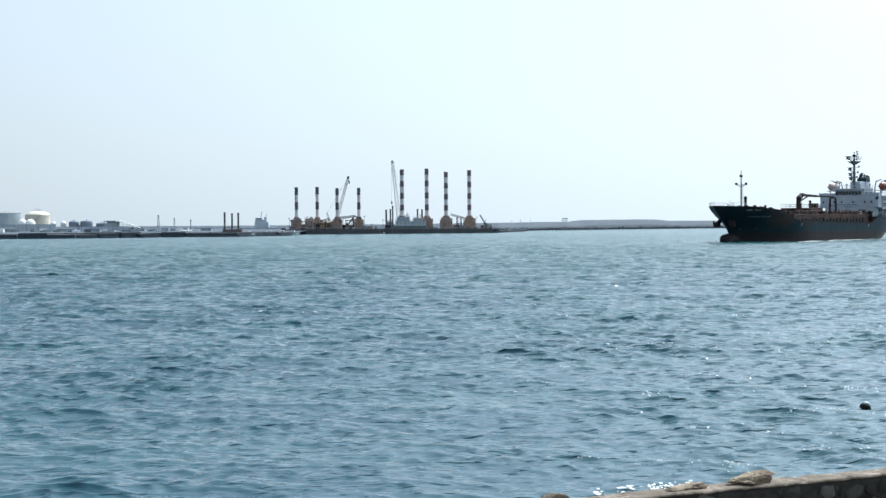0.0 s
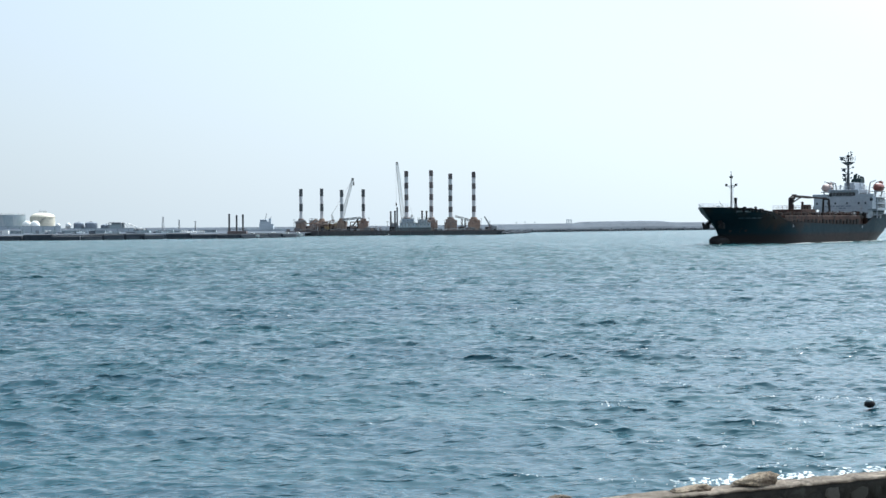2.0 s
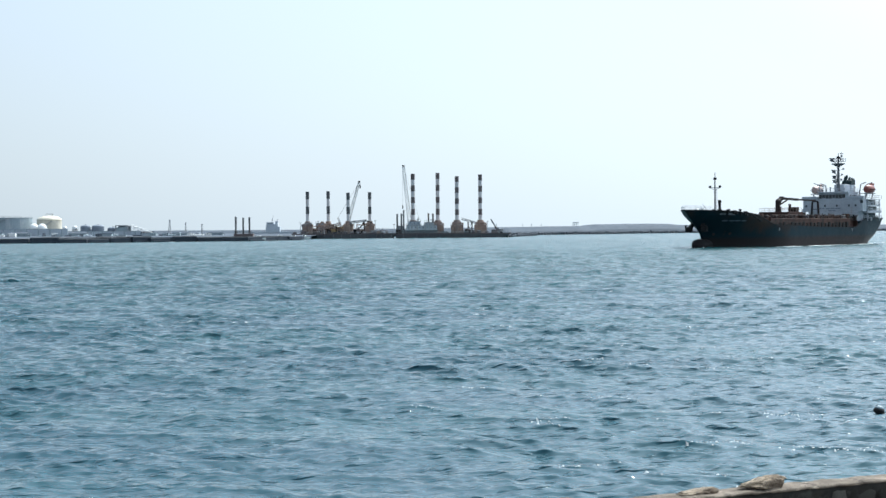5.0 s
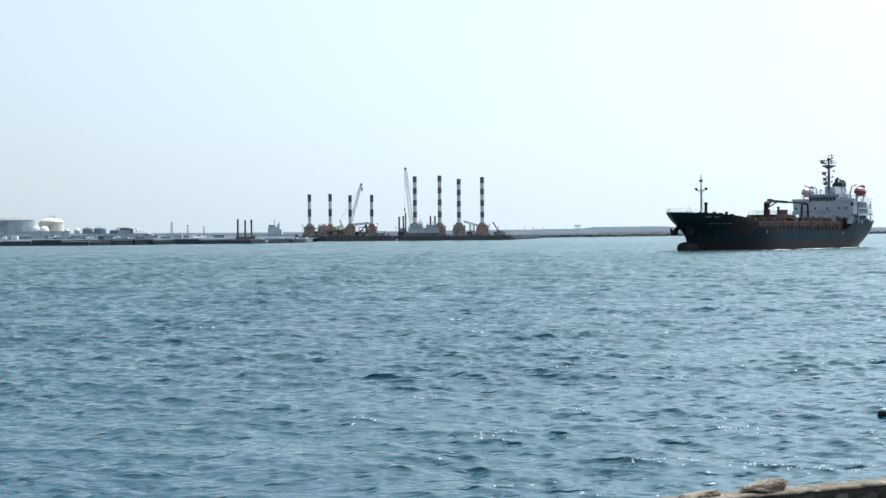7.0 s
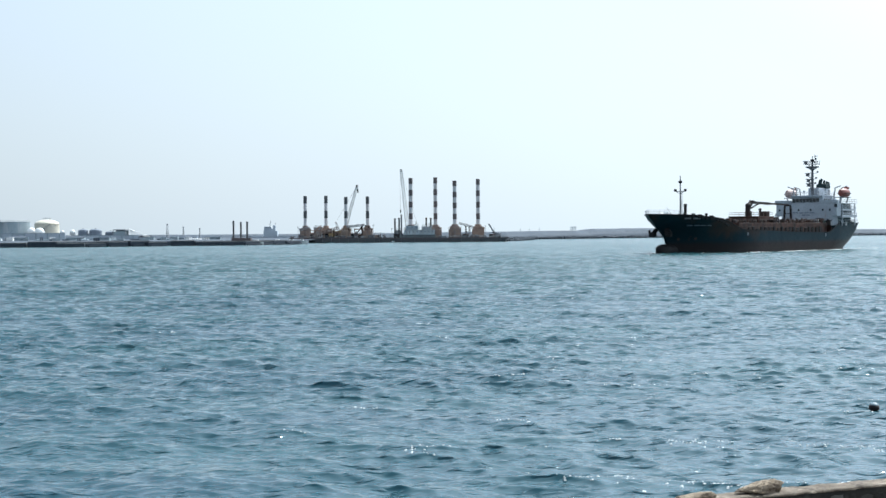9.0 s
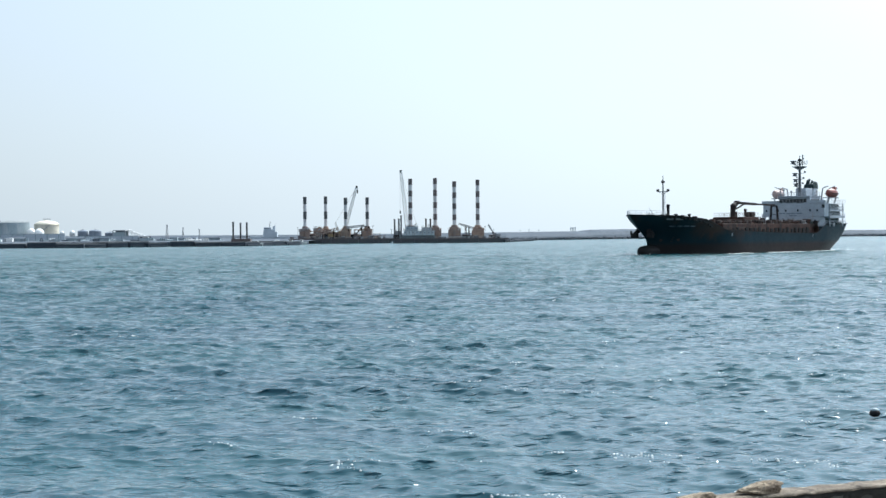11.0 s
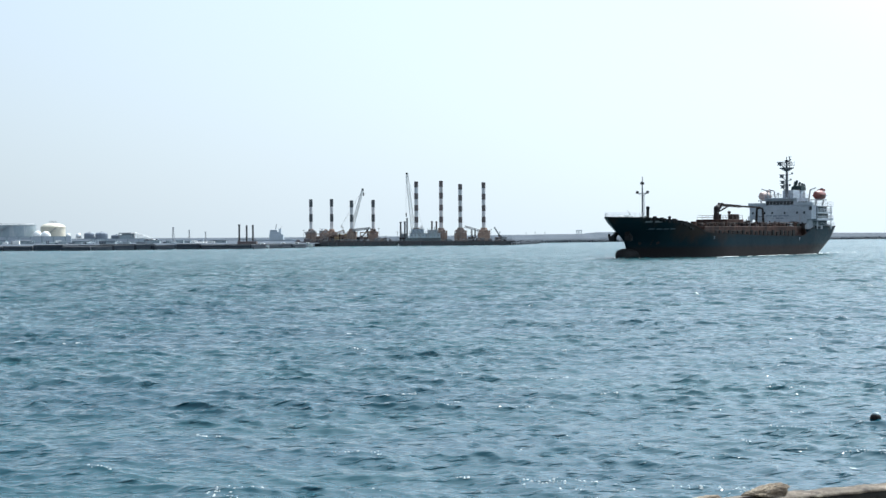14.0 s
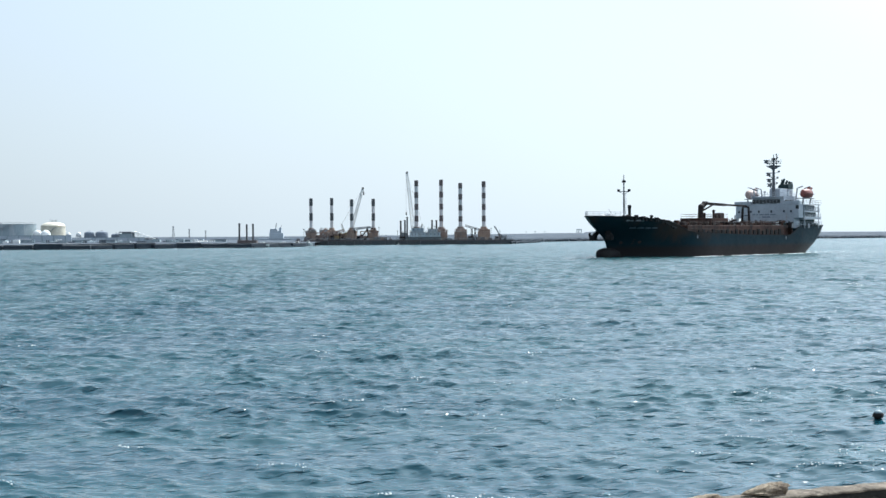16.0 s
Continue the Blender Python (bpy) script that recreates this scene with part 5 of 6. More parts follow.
    for k in range(22):  # gear crowded before the house front
        y, hh, w = -7.0 + 14.2 * k / 21 + r.uniform(-0.2, 0.2), r.uniform(0.5, 2.0), r.uniform(0.2, 0.5)
        part("house_front_gear", box(B(), -78.0 - r.uniform(0, 0.8), -77.3, y - w, y + w, 5.9, 6.05 + hh, 0.05), (BLACK, BROWN, GREY, RUST, SHADE_GREEN)[k % 5], ship, "dark stores and machinery before the house")

    # manifold platform and crane
    man = part("manifold_platform", box(B(), -51, -42.5, -4.2, 4.2, 6.75, 8.45, 0.1), RUST, ship, "rusty manifold platform")
    part("platform_rail", rail(B(), [(-42.7, -4, 8.45), (-42.7, 4, 8.45), (-50.8, 4, 8.45), (-50.8, -4, 8.45), (-42.7, -4, 8.45)], 0.95, 2.7, 0.028, 2), RUST, man)
    part("valve_box", box(B(), -50, -48.2, 1.4, 3.6, 8.45, 9.7, 0.08), BROWN, man)
    part("valve_box", box(B(), -47.8, -47.0, 2.2, 3.2, 8.45, 9.3, 0.08), BROWN, man)
    part("vent_head", ball(rod(B(), (-46.6, 2.6, 8.45), (-46.6, 2.6, 10.1), 0.3, n=8), (-46.6, 2.6, 10.2), 0.42, 0.42, 0.3, 10, 6), BROWN, man)
    part("vent_pipe", rod(B(), (-49.5, -1.5, 8.45), (-49.5, -1.5, 9.8), 0.35, n=8), BROWN, man)
    for k in range(5):
        part("hose_flange", rod(B(), (-43.2 - k * 1.5, 4.15, 7.4), (-43.2 - k * 1.5, 5.8, 7.4), 0.22, n=8), BROWN, man)
    crane = part("deck_crane", rod(B(), (-45, 0, 8.4), (-45, 0, 11.0), 0.72, 0.6, 14), BROWN, ship, "dark brown knuckle-boom hose crane")
    bm = B()
    ball(bm, (-45.3, 0, 11.1), 0.95, 0.75, 0.8, 12, 8)
    beam(bm, (-45.2, 0, 11.0), (-47.0, 0, 12.0), 0.9, 0.9)
    box(bm, -47.7, -46.6, -0.55, 0.55, 11.6, 12.5, 0.1)
    part("crane_head", bm, BROWN, crane)
    bm = B()
    beam(bm, (-47.2, 0, 12.0), (-57, 0, 11.75), 0.55, 0.62)
    beam(bm, (-57, 0, 11.75), (-68.0, 0, 11.6), 0.4, 0.42)
    part("crane_boom", bm, BROWN, crane)
    part("lift_ram", rod(B(), (-45.7, 0, 10.2), (-51, 0, 11.7), 0.2, n=8), BROWN, crane)
    gal = part("boom_rest", beam(B(), (-67.8, -0.9, 11.35), (-67.8, 0.9, 11.35), 0.3, 0.35), BROWN, ship, "dark brown boom rest frame")
    for y in (-0.8, 0.8):
        part("rest_leg", lattice(B(), (-67.8, y * 1.3, 6.7), (-67.8, y, 11.2), 0.35, 0.3, 4, 0.08), BROWN, gal)
    part("rest_brace", beam(B(), (-67.8, -0.9, 9.2), (-67.8, 0.9, 9.2), 0.15, 0.15), BROWN, gal)
    for x, y, hh in ((-70, -5, 1.3), (-70, 3.5, 1.1), (-73, -6, 1.6), (-60, -4.8, 1.0), (-58, 5, 0.9), (-36, 3, 0.8), (-33, -3, 0.9), (-30, 4, 0.7)):
        part("deck_locker", box(B(), x - 0.6, x + 0.6, y - 0.5, y + 0.5, 6.75, 6.75 + hh, 0.08), BROWN, trunk)
        part("vent_pipe", rod(B(), (x + 1.1, y, 6.75), (x + 1.1, y, 6.75 + hh * 1.2), 0.16, n=6), BROWN, trunk)

    # forecastle gear
    fm = part("foremast", rod(B(), (-10.6, 0, 7.2), (-10.6, 0, 17.0), 0.23, 0.13, 10), MAST_GREY, ship, "slim grey foremast with crossarm lights")
    bm = B()
    beam(bm, (-10.6, -1.35, 14.2), (-10.6, 1.35, 14.2), 0.14, 0.16)
    beam(bm, (-10.6, -1.2, 14.2), (-10.6, 0, 13.6), 0.08, 0.08)
    beam(bm, (-10.6, 1.2, 14.2), (-10.6, 0, 13.6), 0.08, 0.08)
    part("crossarm", bm, MAST_GREY, fm)
    for y in (-1.35, 1.35):
        part("mast_light", box(B(), -10.85, -10.35, y - 0.25, y + 0.25, 14.2, 14.75, 0.06), BLACK, fm)
    part("mast_light", box(B(), -10.9, -10.3, -0.35, 0.35, 16.2, 16.7, 0.06), BLACK, fm)
    part("mast_spike", rod(B(), (-10.6, 0, 17.0), (-10.6, 0, 17.9), 0.09, n=5), BLACK, fm)
    part("mast_ladder", rail(B(), [(-10.95, 0.1, 7.3), (-10.95, 0.35, 7.3)], 7.0, 0.3, 0.03, 16), GREY, fm)
    bm = lathe(B(), [(0.34, 7.2), (0.34, 10.6), (0.42, 10.7), (0.42, 11.2), (0.2, 11.3)], 12, (-12.6, 0.2, 0))
    part("vent_post", bm, BLACK, ship, "black vent post")
    bm = B()
    pts = []
    for s in (0.0, 0.02, 0.04, 0.06, 0.07):
        top = lerp_table(5.8 - s * 99.8, SHEER)
        x, hb = hull_point(s, top)
        pts.append((x, hb * 0.97, top))
    rail(bm, pts, 1.0, 1.3, 0.032, 3)
    rail(bm, [(x, -y, z) for x, y, z in pts], 1.0, 1.3, 0.032, 3)
    part("bow_rail", bm, WHITE, ship, "white bow rail")
    bm = B()
    box(bm, -6.6, -4.4, -1.6, 0.2, 7.2, 9.3, 0.15)
    ball(bm, (-3.2, -1.0, 8.6), 0.8, 0.7, 0.6, 12, 8)
    part("windlass_cover", bm, TANK_WHITE, ship, "white covered windlass")
    part("jack_staff", rod(B(), (-7, 0.8, 7.2), (-4.6, -0.2, 10.3), 0.06, n=5), GREY, ship)
    for x, y in ((-8, 2.5), (-9.5, -2.5), (-14.0, 5), (-13.5, -2), (-6.5, 3.6), (-11.6, -4.0)):
        part("mushroom_vent", ball(rod(B(), (x, y, 7.2), (x, y, 8.7), 0.28, n=8), (x, y, 8.75), 0.42, 0.42, 0.3, 10, 6), BLACK, ship, "black mushroom vent")
    part("mooring_winch", box(B(), -14.2, -11.8, 1.0, 4.0, 7.2, 8.3, 0.1), BLACK, ship, "black mooring winch")
    part("deck_locker", box(B(), -23.5, -20.2, 1.0, 4.6, 6.7, 7.7, 0.1), BLACK, ship, "black deck locker")
    for k in range(12):  # fairleads and bitts along the forecastle edge
        x = -4.5 - 1.3 * k + 0.3 * math.sin(k * 2.3)
        s = (4.2 - x) / 99.6
        top = lerp_table(5.8 - s * 99.8, SHEER)
        hb = half_breadth(s, top) - 0.3
        part("bitts", box(B(), x - 0.55 - 0.2 * (k % 3), x + 0.35, hb - 0.25, hb + 0.2, top - 0.6, top + 0.14 + 0.30 * (k * 7 % 4) / 3, 0.06), BLACK, ship, "dark mooring bitts")
    for k, (x, y, hh) in enumerate(((-15.8, 4.4, 1.5), (-17.2, 2.4, 1.0), (-18.6, 4.8, 1.2), (-19.9, 3.6, 0.8), (-24.6, 5.2, 1.1), (-26.2, 4.0, 0.7), (-17.9, -2.0, 1.3), (-21.8, -3.4, 1.2))):
        part("deck_gear", box(B(), x - 0.55, x + 0.5, y - 0.5, y + 0.6, 6.7, 6.75 + hh, 0.1), (BLACK, RUST, BROWN)[k % 3], ship, "rusty deck gear")
    # anchors in their bolsters
    for sgn in (1, -1):
        bm = B()
        y = sgn * 1.6
        beam(bm, (-2.2, y * 0.7, 5.6), (-1.2, y * 1.15, 4.4), 0.6, 0.6)
        beam(bm, (-1.4, y * 1.3 - 0.5, 4.3), (-1.4, y * 1.3 + 0.5, 4.3), 0.6, 0.7)
        beam(bm, (-1.3, y * 1.3 - 0.8, 4.3), (-0.8, y * 1.3 - 0.6, 5.0), 0.4, 0.5)
        beam(bm, (-1.3, y * 1.3 + 0.8, 4.3), (-0.8, y * 1.3 + 0.6, 5.0), 0.4, 0.5)
        box(bm, -2.0, -0.7, y * 1.3 - 0.75, y * 1.3 + 0.75, 3.5, 4.6, 0.25)
        beam(bm, (-2.4, y * 0.6, 5.9), (-1.2, y * 1.2, 4.3), 1.0, 0.8)
        part("anchor", bm, BLACK, ship, "dark stockless anchor")
    # name and draught marks as plain bars
    def side_bar(x0, x1, z0, z1, sgn=1, lift=0.03):
        bm = B()
        quad = []
        for x, z in ((x0, z0), (x1, z0), (x1, z1), (x0, z1)):
            s = (lerp_table(z, STEM) - x) / (lerp_table(z, STEM) - lerp_table(z, STERN))
            quad.append(bm.verts.new((x, sgn * (half_breadth(s, z) + lift), z)))
        bm.faces.new(quad)
        bmesh.ops.solidify(bm, geom=bm.faces[:], thickness=0.03)
        return bm

    for x0, x1 in ((-3.6, -5.2), (-5.8, -7.8)):
        part("name_bar", side_bar(x0, x1, 7.55, 7.9), GREY, ship, "pale painted name bar")
    for k in range(4):
        part("name_bar", side_bar(-5.6 - k * 1.9, -7.1 - k * 1.9, 6.0, 6.25), TANK_SLATE, ship, "faint painted bar")
    for x, z in ((-28.6, 3.7), (-72.6, 3.2)):
        part("load_mark", side_bar(x, x - 0.45, z, z + 0.75), WHITE, ship, "white load mark")
    for k in range(3):
        part("draught_mark", side_bar(-8.6 - k * 0.02, -9.2, 2.6 + k * 0.45, 2.8 + k * 0.45), BROWN, ship)
    for x, z in ((-6.2, 3.0), (-10.5, 3.1)):
        s = (lerp_table(z, STEM) - x) / (lerp_table(z, STEM) - lerp_table(z, STERN))
        hb = half_breadth(s, z)
        bm = B()
        bmesh.ops.create_cone(bm, cap_ends=True, segments=16, radius1=0.45, radius2=0.45, depth=0.08, matrix=Matrix.Translation((x, hb + 0.02, z)) @ pose(0, 0, 0, 90 - 14, 0, -26))
        part("thruster_mark", bm, BROWN, ship, "faint round thruster marks")

    # deckhouse
    house = part("deckhouse", box(B(), -91.5, -79.6, -7.4, 7.4, 6.0, 8.6, 0.06), WHITE, ship, "white deckhouse with small windows")
    part("upper_house", box(B(), -82.4, -79.6, -9.0, 8.6, 8.604, 11.9, 0.08), WHITE, house)
    part("aft_house", box(B(), -90.0, -82.404, -6.6, 5.8, 8.604, 11.9, 0.08), WHITE, house)
    part("bridge_deck", box(B(), -92.5, -79.6, -9.0, 8.6, 11.904, 12.1, 0.04), WHITE, house)
    wheel = part("wheelhouse", box(B(), -86.4, -80.0, -4.5, 4.4, 12.1, 13.8, 0.08), WHITE, house)
    part("wheelhouse_roof", box(B(), -86.8, -79.6, -4.6, 4.5, 13.804, 14.2, 0.04), WHITE, wheel)
    for k in range(8):
        y = -3.9 + k * 0.98
        part("bridge_window", box(B(), -80.04, -79.95, y - 0.44, y + 0.44, 12.3 + 0.1 * (k % 3 == 1), 13.4), GLASS, wheel)
    for k in range(4):
        x = -81.2 - k * 1.3
        part("bridge_window", box(B(), x - 0.45, x + 0.45, 4.36, 4.44, 12.45, 13.25), GLASS, wheel)
    for y in (-8.0, -4.6, -2.4, 1.1, 4.6, 6.6):
        part("cabin_window", box(B(), -79.64, -79.55, y - 0.24, y + 0.24, 10.0, 10.55), GLASS, house)
    for y in (-5.5, -2.8, 0.2, 3.2, 6.0):
        part("cabin_window", box(B(), -79.64, -79.55, y - 0.22, y + 0.22, 7.3, 7.8), GLASS, house)
    part("wing_dodger", box(B(), -80.6, -79.5, 4.6, 8.9, 12.1, 12.9), WHITE, house)
    part("wing_dodger", box(B(), -80.6, -79.5, -9.3, -4.7, 12.1, 12.9), WHITE, house)
    part("wing_door", box(B(), -79.66, -79.55, 7.9, 8.7, 10.9, 11.8), GLASS, house)
    for x0, x1, z in ((-4.2, -3.4, 9.4), (-3.2, -2.6, 9.4), (-2.2, -1.0, 9.35), (-0.8, 0.5, 9.35), (0.7, 2.3, 9.35), (-1.4, -0.4, 8.75), (-0.2, 0.8, 8.75)):
        part("sign_bar", box(B(), -79.64, -79.57, x0, x1, z, z + 0.3), TANK_SLATE, house, "dark painted lettering bar")
    # side galleries aft with rails and posts
    for z, x0 in ((8.5, -92.4), (10.3, -91.6)):
        part("side_gallery", box(B(), x0, -82.5, 5.804, 8.8, z - 0.25, z + 0.08), WHITE, house)
        part("gallery_coaming", box(B(), x0, -82.5, 8.72, 8.8, z + 0.084, z + (0.3 if z < 9 else 0.16)), WHITE, house)
        # dark block added in place of the shade between the gallery decks
        part("gallery_shade", box(B(), x0 + 0.6, -83.4, 5.83, 7.6, z + 0.084, z + 1.5), SHADE_GREEN, house, "dull green block put in for the gallery's shade")
        part("gallery_rail", rail(B(), [(-82.6, 8.7, z + 0.08), (x0, 8.7, z + 0.08), (x0, 4, z + 0.08)], 1.0, 1.2, 0.05, 3), WHITE, house)
        part("aft_gallery", box(B(), x0, -91.504 if z < 9 else -90.204, -8, 5.8, z - 0.1, z + 0.08), WHITE, house)
    part("casing_side", box(B(), -91.3, -83.0, 7.404, 7.46, 6.1, 8.15), SHADE_GREEN, house, "dull green casing side")
    for k in range(4):
        x = -84.5 - 2.3 * k
        part("poop_winch", rod(box(B(), x - 0.7, x + 0.7, 7.5, 8.0, 6.0, 6.5, 0.05), (x - 0.5, 7.75, 6.8), (x + 0.5, 7.75, 6.8), 0.42, n=10), SHADE_GREEN, ship, "dull green mooring winch")
    for x in (-83, -91.2):
        part("gallery_post", box(B(), x - 0.1, x + 0.1, 8.55, 8.75, 6.0, 12.0), WHITE, house)
    part("wing_post", box(B(), -80.2, -79.7, -9.0, -8.4, 6.0, 8.6), WHITE, house)
    part("bridge_rail", rail(B(), [(-80.7, 8.8, 12.1), (-92.4, 8.8, 12.1), (-92.4, -9.2, 12.1)], 1.0, 1.6, 0.028, 2), GREY, house)
    part("poop_rail", rail(B(), [(-79, 8.3, 6.5), (-88, 8.1, 6.6), (-94.6, 7.9, 6.7), (-94.6, -7.9, 6.7)], 1.0, 1.4, 0.045, 3), WHITE, ship)
    for x, y, h in ((-78.6, 5.5, 1.4), (-78.6, 2.6, 1.1), (-78.7, -1.5, 1.3), (-78.6, -5, 1.5), (-78.4, 7.2, 1.2), (-92.8, 6, 1.0), (-86, 8.0, 0.9), (-78.5, 4.2, 2.0)):
        part("deck_locker", box(B(), x - 0.5, x + 0.5, y - 0.5, y + 0.5, 6.0, 6.0 + h, 0.06), BLACK if h > 1.25 else GREY, ship, "deck locker")
    # dark panels standing in for the shaded gaps under the galleries, and the goalpost frame before the house
    for x, z0, z1 in ((-84.2, 6.2, 8.0), (-86.4, 6.9, 7.9), (-88.6, 6.2, 8.0)):
        part("shade_panel", box(B(), x - 0.45, x + 0.45, 7.38, 7.43, z0, z1), TANK_SLATE, house, "dark panel put in for the gallery's shade")
    for x, z0, z1 in ((-83.6, 8.7, 10.0), (-85.4, 9.1, 9.9), (-87.2, 8.7, 10.0), (-84.6, 10.6, 11.5), (-88.4, 10.5, 11.7)):
        part("shade_panel", box(B(), x - 0.5, x + 0.5, 5.78, 5.83, z0, z1), TANK_SLATE, house, "dark panel put in for the gallery's shade")
    gp = part("goalpost_frame", beam(B(), (-78.2, -8.6, 9.3), (-78.2, -6.2, 9.3), 0.3, 0.3), WHITE, ship, "white goalpost frame")
    for y in (-8.5, -6.3):
        part("frame_leg", beam(B(), (-78.2, y, 6.0), (-78.2, y, 9.2), 0.26, 0.26), WHITE, gp)
    for y, w, z0, z1 in ((-4.2, 0.9, 6.1, 7.9), (-1.0, 0.7, 6.1, 7.9), (2.0, 1.3, 6.5, 7.1), (4.6, 0.8, 6.1, 7.9), (6.6, 0.9, 6.6, 7.3)):
        part("front_door", box(B(), -79.64, -79.56, y - w / 2, y + w / 2, z0, z1), TANK_SLATE, house, "dark weathered door")
    for k, y in enumerate((-6.6, -5.4, -3.0, -0.2, 1.2, 3.6, 5.6, 7.4)):
        part("pipe_stand", rod(B(), (-79.2, y, 6.0), (-79.2, y, 7.2 + 0.5 * (k % 3)), 0.14, n=6), (BROWN, GREY)[k % 2], ship)
    # funnel
    fun = part("funnel", box(B(), -91.4, -88.6, -1.45, 1.45, 12.1, 16.3, 0.25), WHITE, ship, "white funnel casing with dark green top")
    bm = B()
    lo, hi = ((-91.45, -88.55, 1.5, 16.304), (-91.5, -88.9, 1.35, 17.7))
    a = [bm.verts.new(c) for c in ((lo[0], -lo[2], lo[3]), (lo[1], -lo[2], lo[3]), (lo[1], lo[2], lo[3]), (lo[0], lo[2], lo[3]), (hi[0], -hi[2], hi[3]), (hi[1], -hi[2], hi[3] - 0.3), (hi[1], hi[2], hi[3] - 0.3), (hi[0], hi[2], hi[3]))]
    for f in ((0, 1, 5, 4), (1, 2, 6, 5), (2, 3, 7, 6), (3, 0, 4, 7), (4, 5, 6, 7), (0, 3, 2, 1)):
        bm.faces.new([a[i] for i in f])
    part("funnel_top", bm, FUNNEL_GREEN, fun, "dark sea-green funnel top")
    for x, y, h in ((-89.4, -0.95, 18.6), (-89.3, -0.4, 18.9), (-89.8, 0.15, 18.4), (-90.3, 0.6, 18.1), (-90.7, 0.95, 17.9)):
        part("exhaust_pipe", rod(B(), (x, y, 17.2), (x - 0.8, y, h), 0.28, 0.30, 10), FUNNEL_GREEN, fun, "dark sea-green exhaust pipe")
    part("funnel_louvre", box(B(), -90.6, -89.2, 1.43, 1.49, 14.2, 15.4), GREY, fun)
    part("engine_casing", box(B(), -92.0, -86.5, -3.0, 3.0, 12.104, 13.6, 0.1), WHITE, house)
    part("mast_casing", box(B(), -88.3, -84.2, -1.7, 1.3, 14.204, 16.3, 0.12), WHITE, house)
    # main mast
    mm = part("main_mast", rod(B(), (-83.2, 0, 14.2), (-83.2, 0, 24.2), 0.46, 0.22, 10), MAST_GREY, ship, "dark grey radar mast with platforms and aerials")
    part("mast_platform", lathe(B(), [(0.4, 21.2), (1.9, 22.0), (1.9, 22.15)], 10, (-83.2, 0, 0)), MAST_GREY, mm)
    part("platform_rail", rail(B(), [(-83.2 + 1.5 * math.cos(k * math.pi / 4), 1.5 * math.sin(k * math.pi / 4), 22.7) for k in range(9)], 0.9, 1.2, 0.045, 2), MAST_GREY, mm)
    bm = beam(B(), (-83.2, -2.1, 22.7), (-83.2, 2.1, 22.7), 0.1, 0.12)
    for y in (-2.1, -1.2, 1.2, 2.1):
        rod(bm, (-83.2, y, 22.6), (-83.2, y, 23.7), 0.06, n=5)
    part("signal_yard", bm, MAST_GREY, mm)
    for z, y0 in ((22.9, -1.5), (19.6, -0.9), (18.0, -0.7), (16.8, -0.6)):
        bm = B()
        box(bm, -82.9, -81.6, y0 - 0.5, y0 + 0.5, z - 0.1, z)
        beam(bm, (-83.2, 0, z - 0.9), (-82.2, y0, z - 0.05), 0.16, 0.16)
        box(bm, -82.6, -81.8, y0 - 0.35, y0 + 0.35, z, z + 0.55)
        beam(bm, (-82.2, y0 - 0.8, z + 0.66), (-82.2, y0 + 0.8, z + 0.66), 0.2, 0.2)
        part("radar_scanner", bm, MAST_GREY, mm, "dark radar scanner on a bracket")
    bm = B()
    rod(bm, (-83.2, 0, 24.2), (-83.2, 0, 25.0), 0.1, n=5)
    rod(bm, (-83.2, 0.8, 22.2), (-83.2, 0.8, 25.3), 0.09, n=5)
    beam(bm, (-83.2, 0.5, 24.9), (-83.2, 1.5, 24.9), 0.12, 0.12)
    box(bm, -83.6, -82.8, -0.35, 0.35, 23.5, 24.1)
    part("aerial", bm, BLACK, mm)
    for z, reach in ((20.4, 1.5), (18.8, 1.1), (17.4, 0.9), (24.0, 1.0)):
        bm = beam(B(), (-83.2, -reach * 0.4, z - 0.25), (-83.2, reach, z), 0.09, 0.1)
        box(bm, -83.45, -82.95, reach - 0.2, reach + 0.2, z, z + 0.45, 0.05)
        part("mast_lantern_arm", bm, MAST_GREY, mm)
    bm = B()
    for z in np.arange(14.6, 21.4, 0.8):
        beam(bm, (-83.2, -0.6, z), (-83.2, 0.5, z), 0.07, 0.07)
    part("mast_rungs", bm, MAST_GREY, mm)
    for x, y, h in ((-81, -3.6, 15.6), (-81.2, 2.6, 15.0), (-85.5, 3.8, 15.2), (-81.0, -1.4, 15.1)):
        part("dome_aerial", ball(rod(B(), (x, y, 14.2), (x, y, h), 0.12, n=6), (x, y, h + 0.2), 0.3, 0.3, 0.32, 10, 8), GREY, wheel)
    part("monkey_rail", rail(B(), [(-79.8, -4.7, 14.2), (-79.8, 4.6, 14.2), (-86.6, 4.6, 14.2)], 0.9, 1.2, 0.04, 2), WHITE, wheel)
    # lifeboats on their davits
    for y, mat, lab in ((8.1, ORANGE, "orange enclosed lifeboat"), (-7.4, PALE_ORANGE, "sun-bleached pale orange enclosed lifeboat")):
        bm = B()
        n = 14
        rings = []
        for i in range(n + 1):
            f = i / n
            w = 1.28 * max(0.04, math.sin(math.pi * (0.04 + 0.92 * f))) ** 0.5
            x = -82.8 - 5.5 * f
            ring = []
            for k in range(14):
                a = 2 * math.pi * k / 14
                up = math.sin(a)
                ring.append(bm.verts.new((x, y + w * math.cos(a), 14.75 + (1.35 if up > 0 else 1.15) * up * (0.55 + 0.45 * w / 1.35))))
            rings.append(ring)
        for r0, r1 in zip(rings, rings[1:]):
            for k in range(14):
                bm.faces.new((r0[k], r0[(k + 1) % 14], r1[(k + 1) % 14], r1[k]))
        bm.faces.new(rings[0])
        bm.faces.new(rings[-1][::-1])
        boat = part("lifeboat", bm, mat, ship, lab, True)
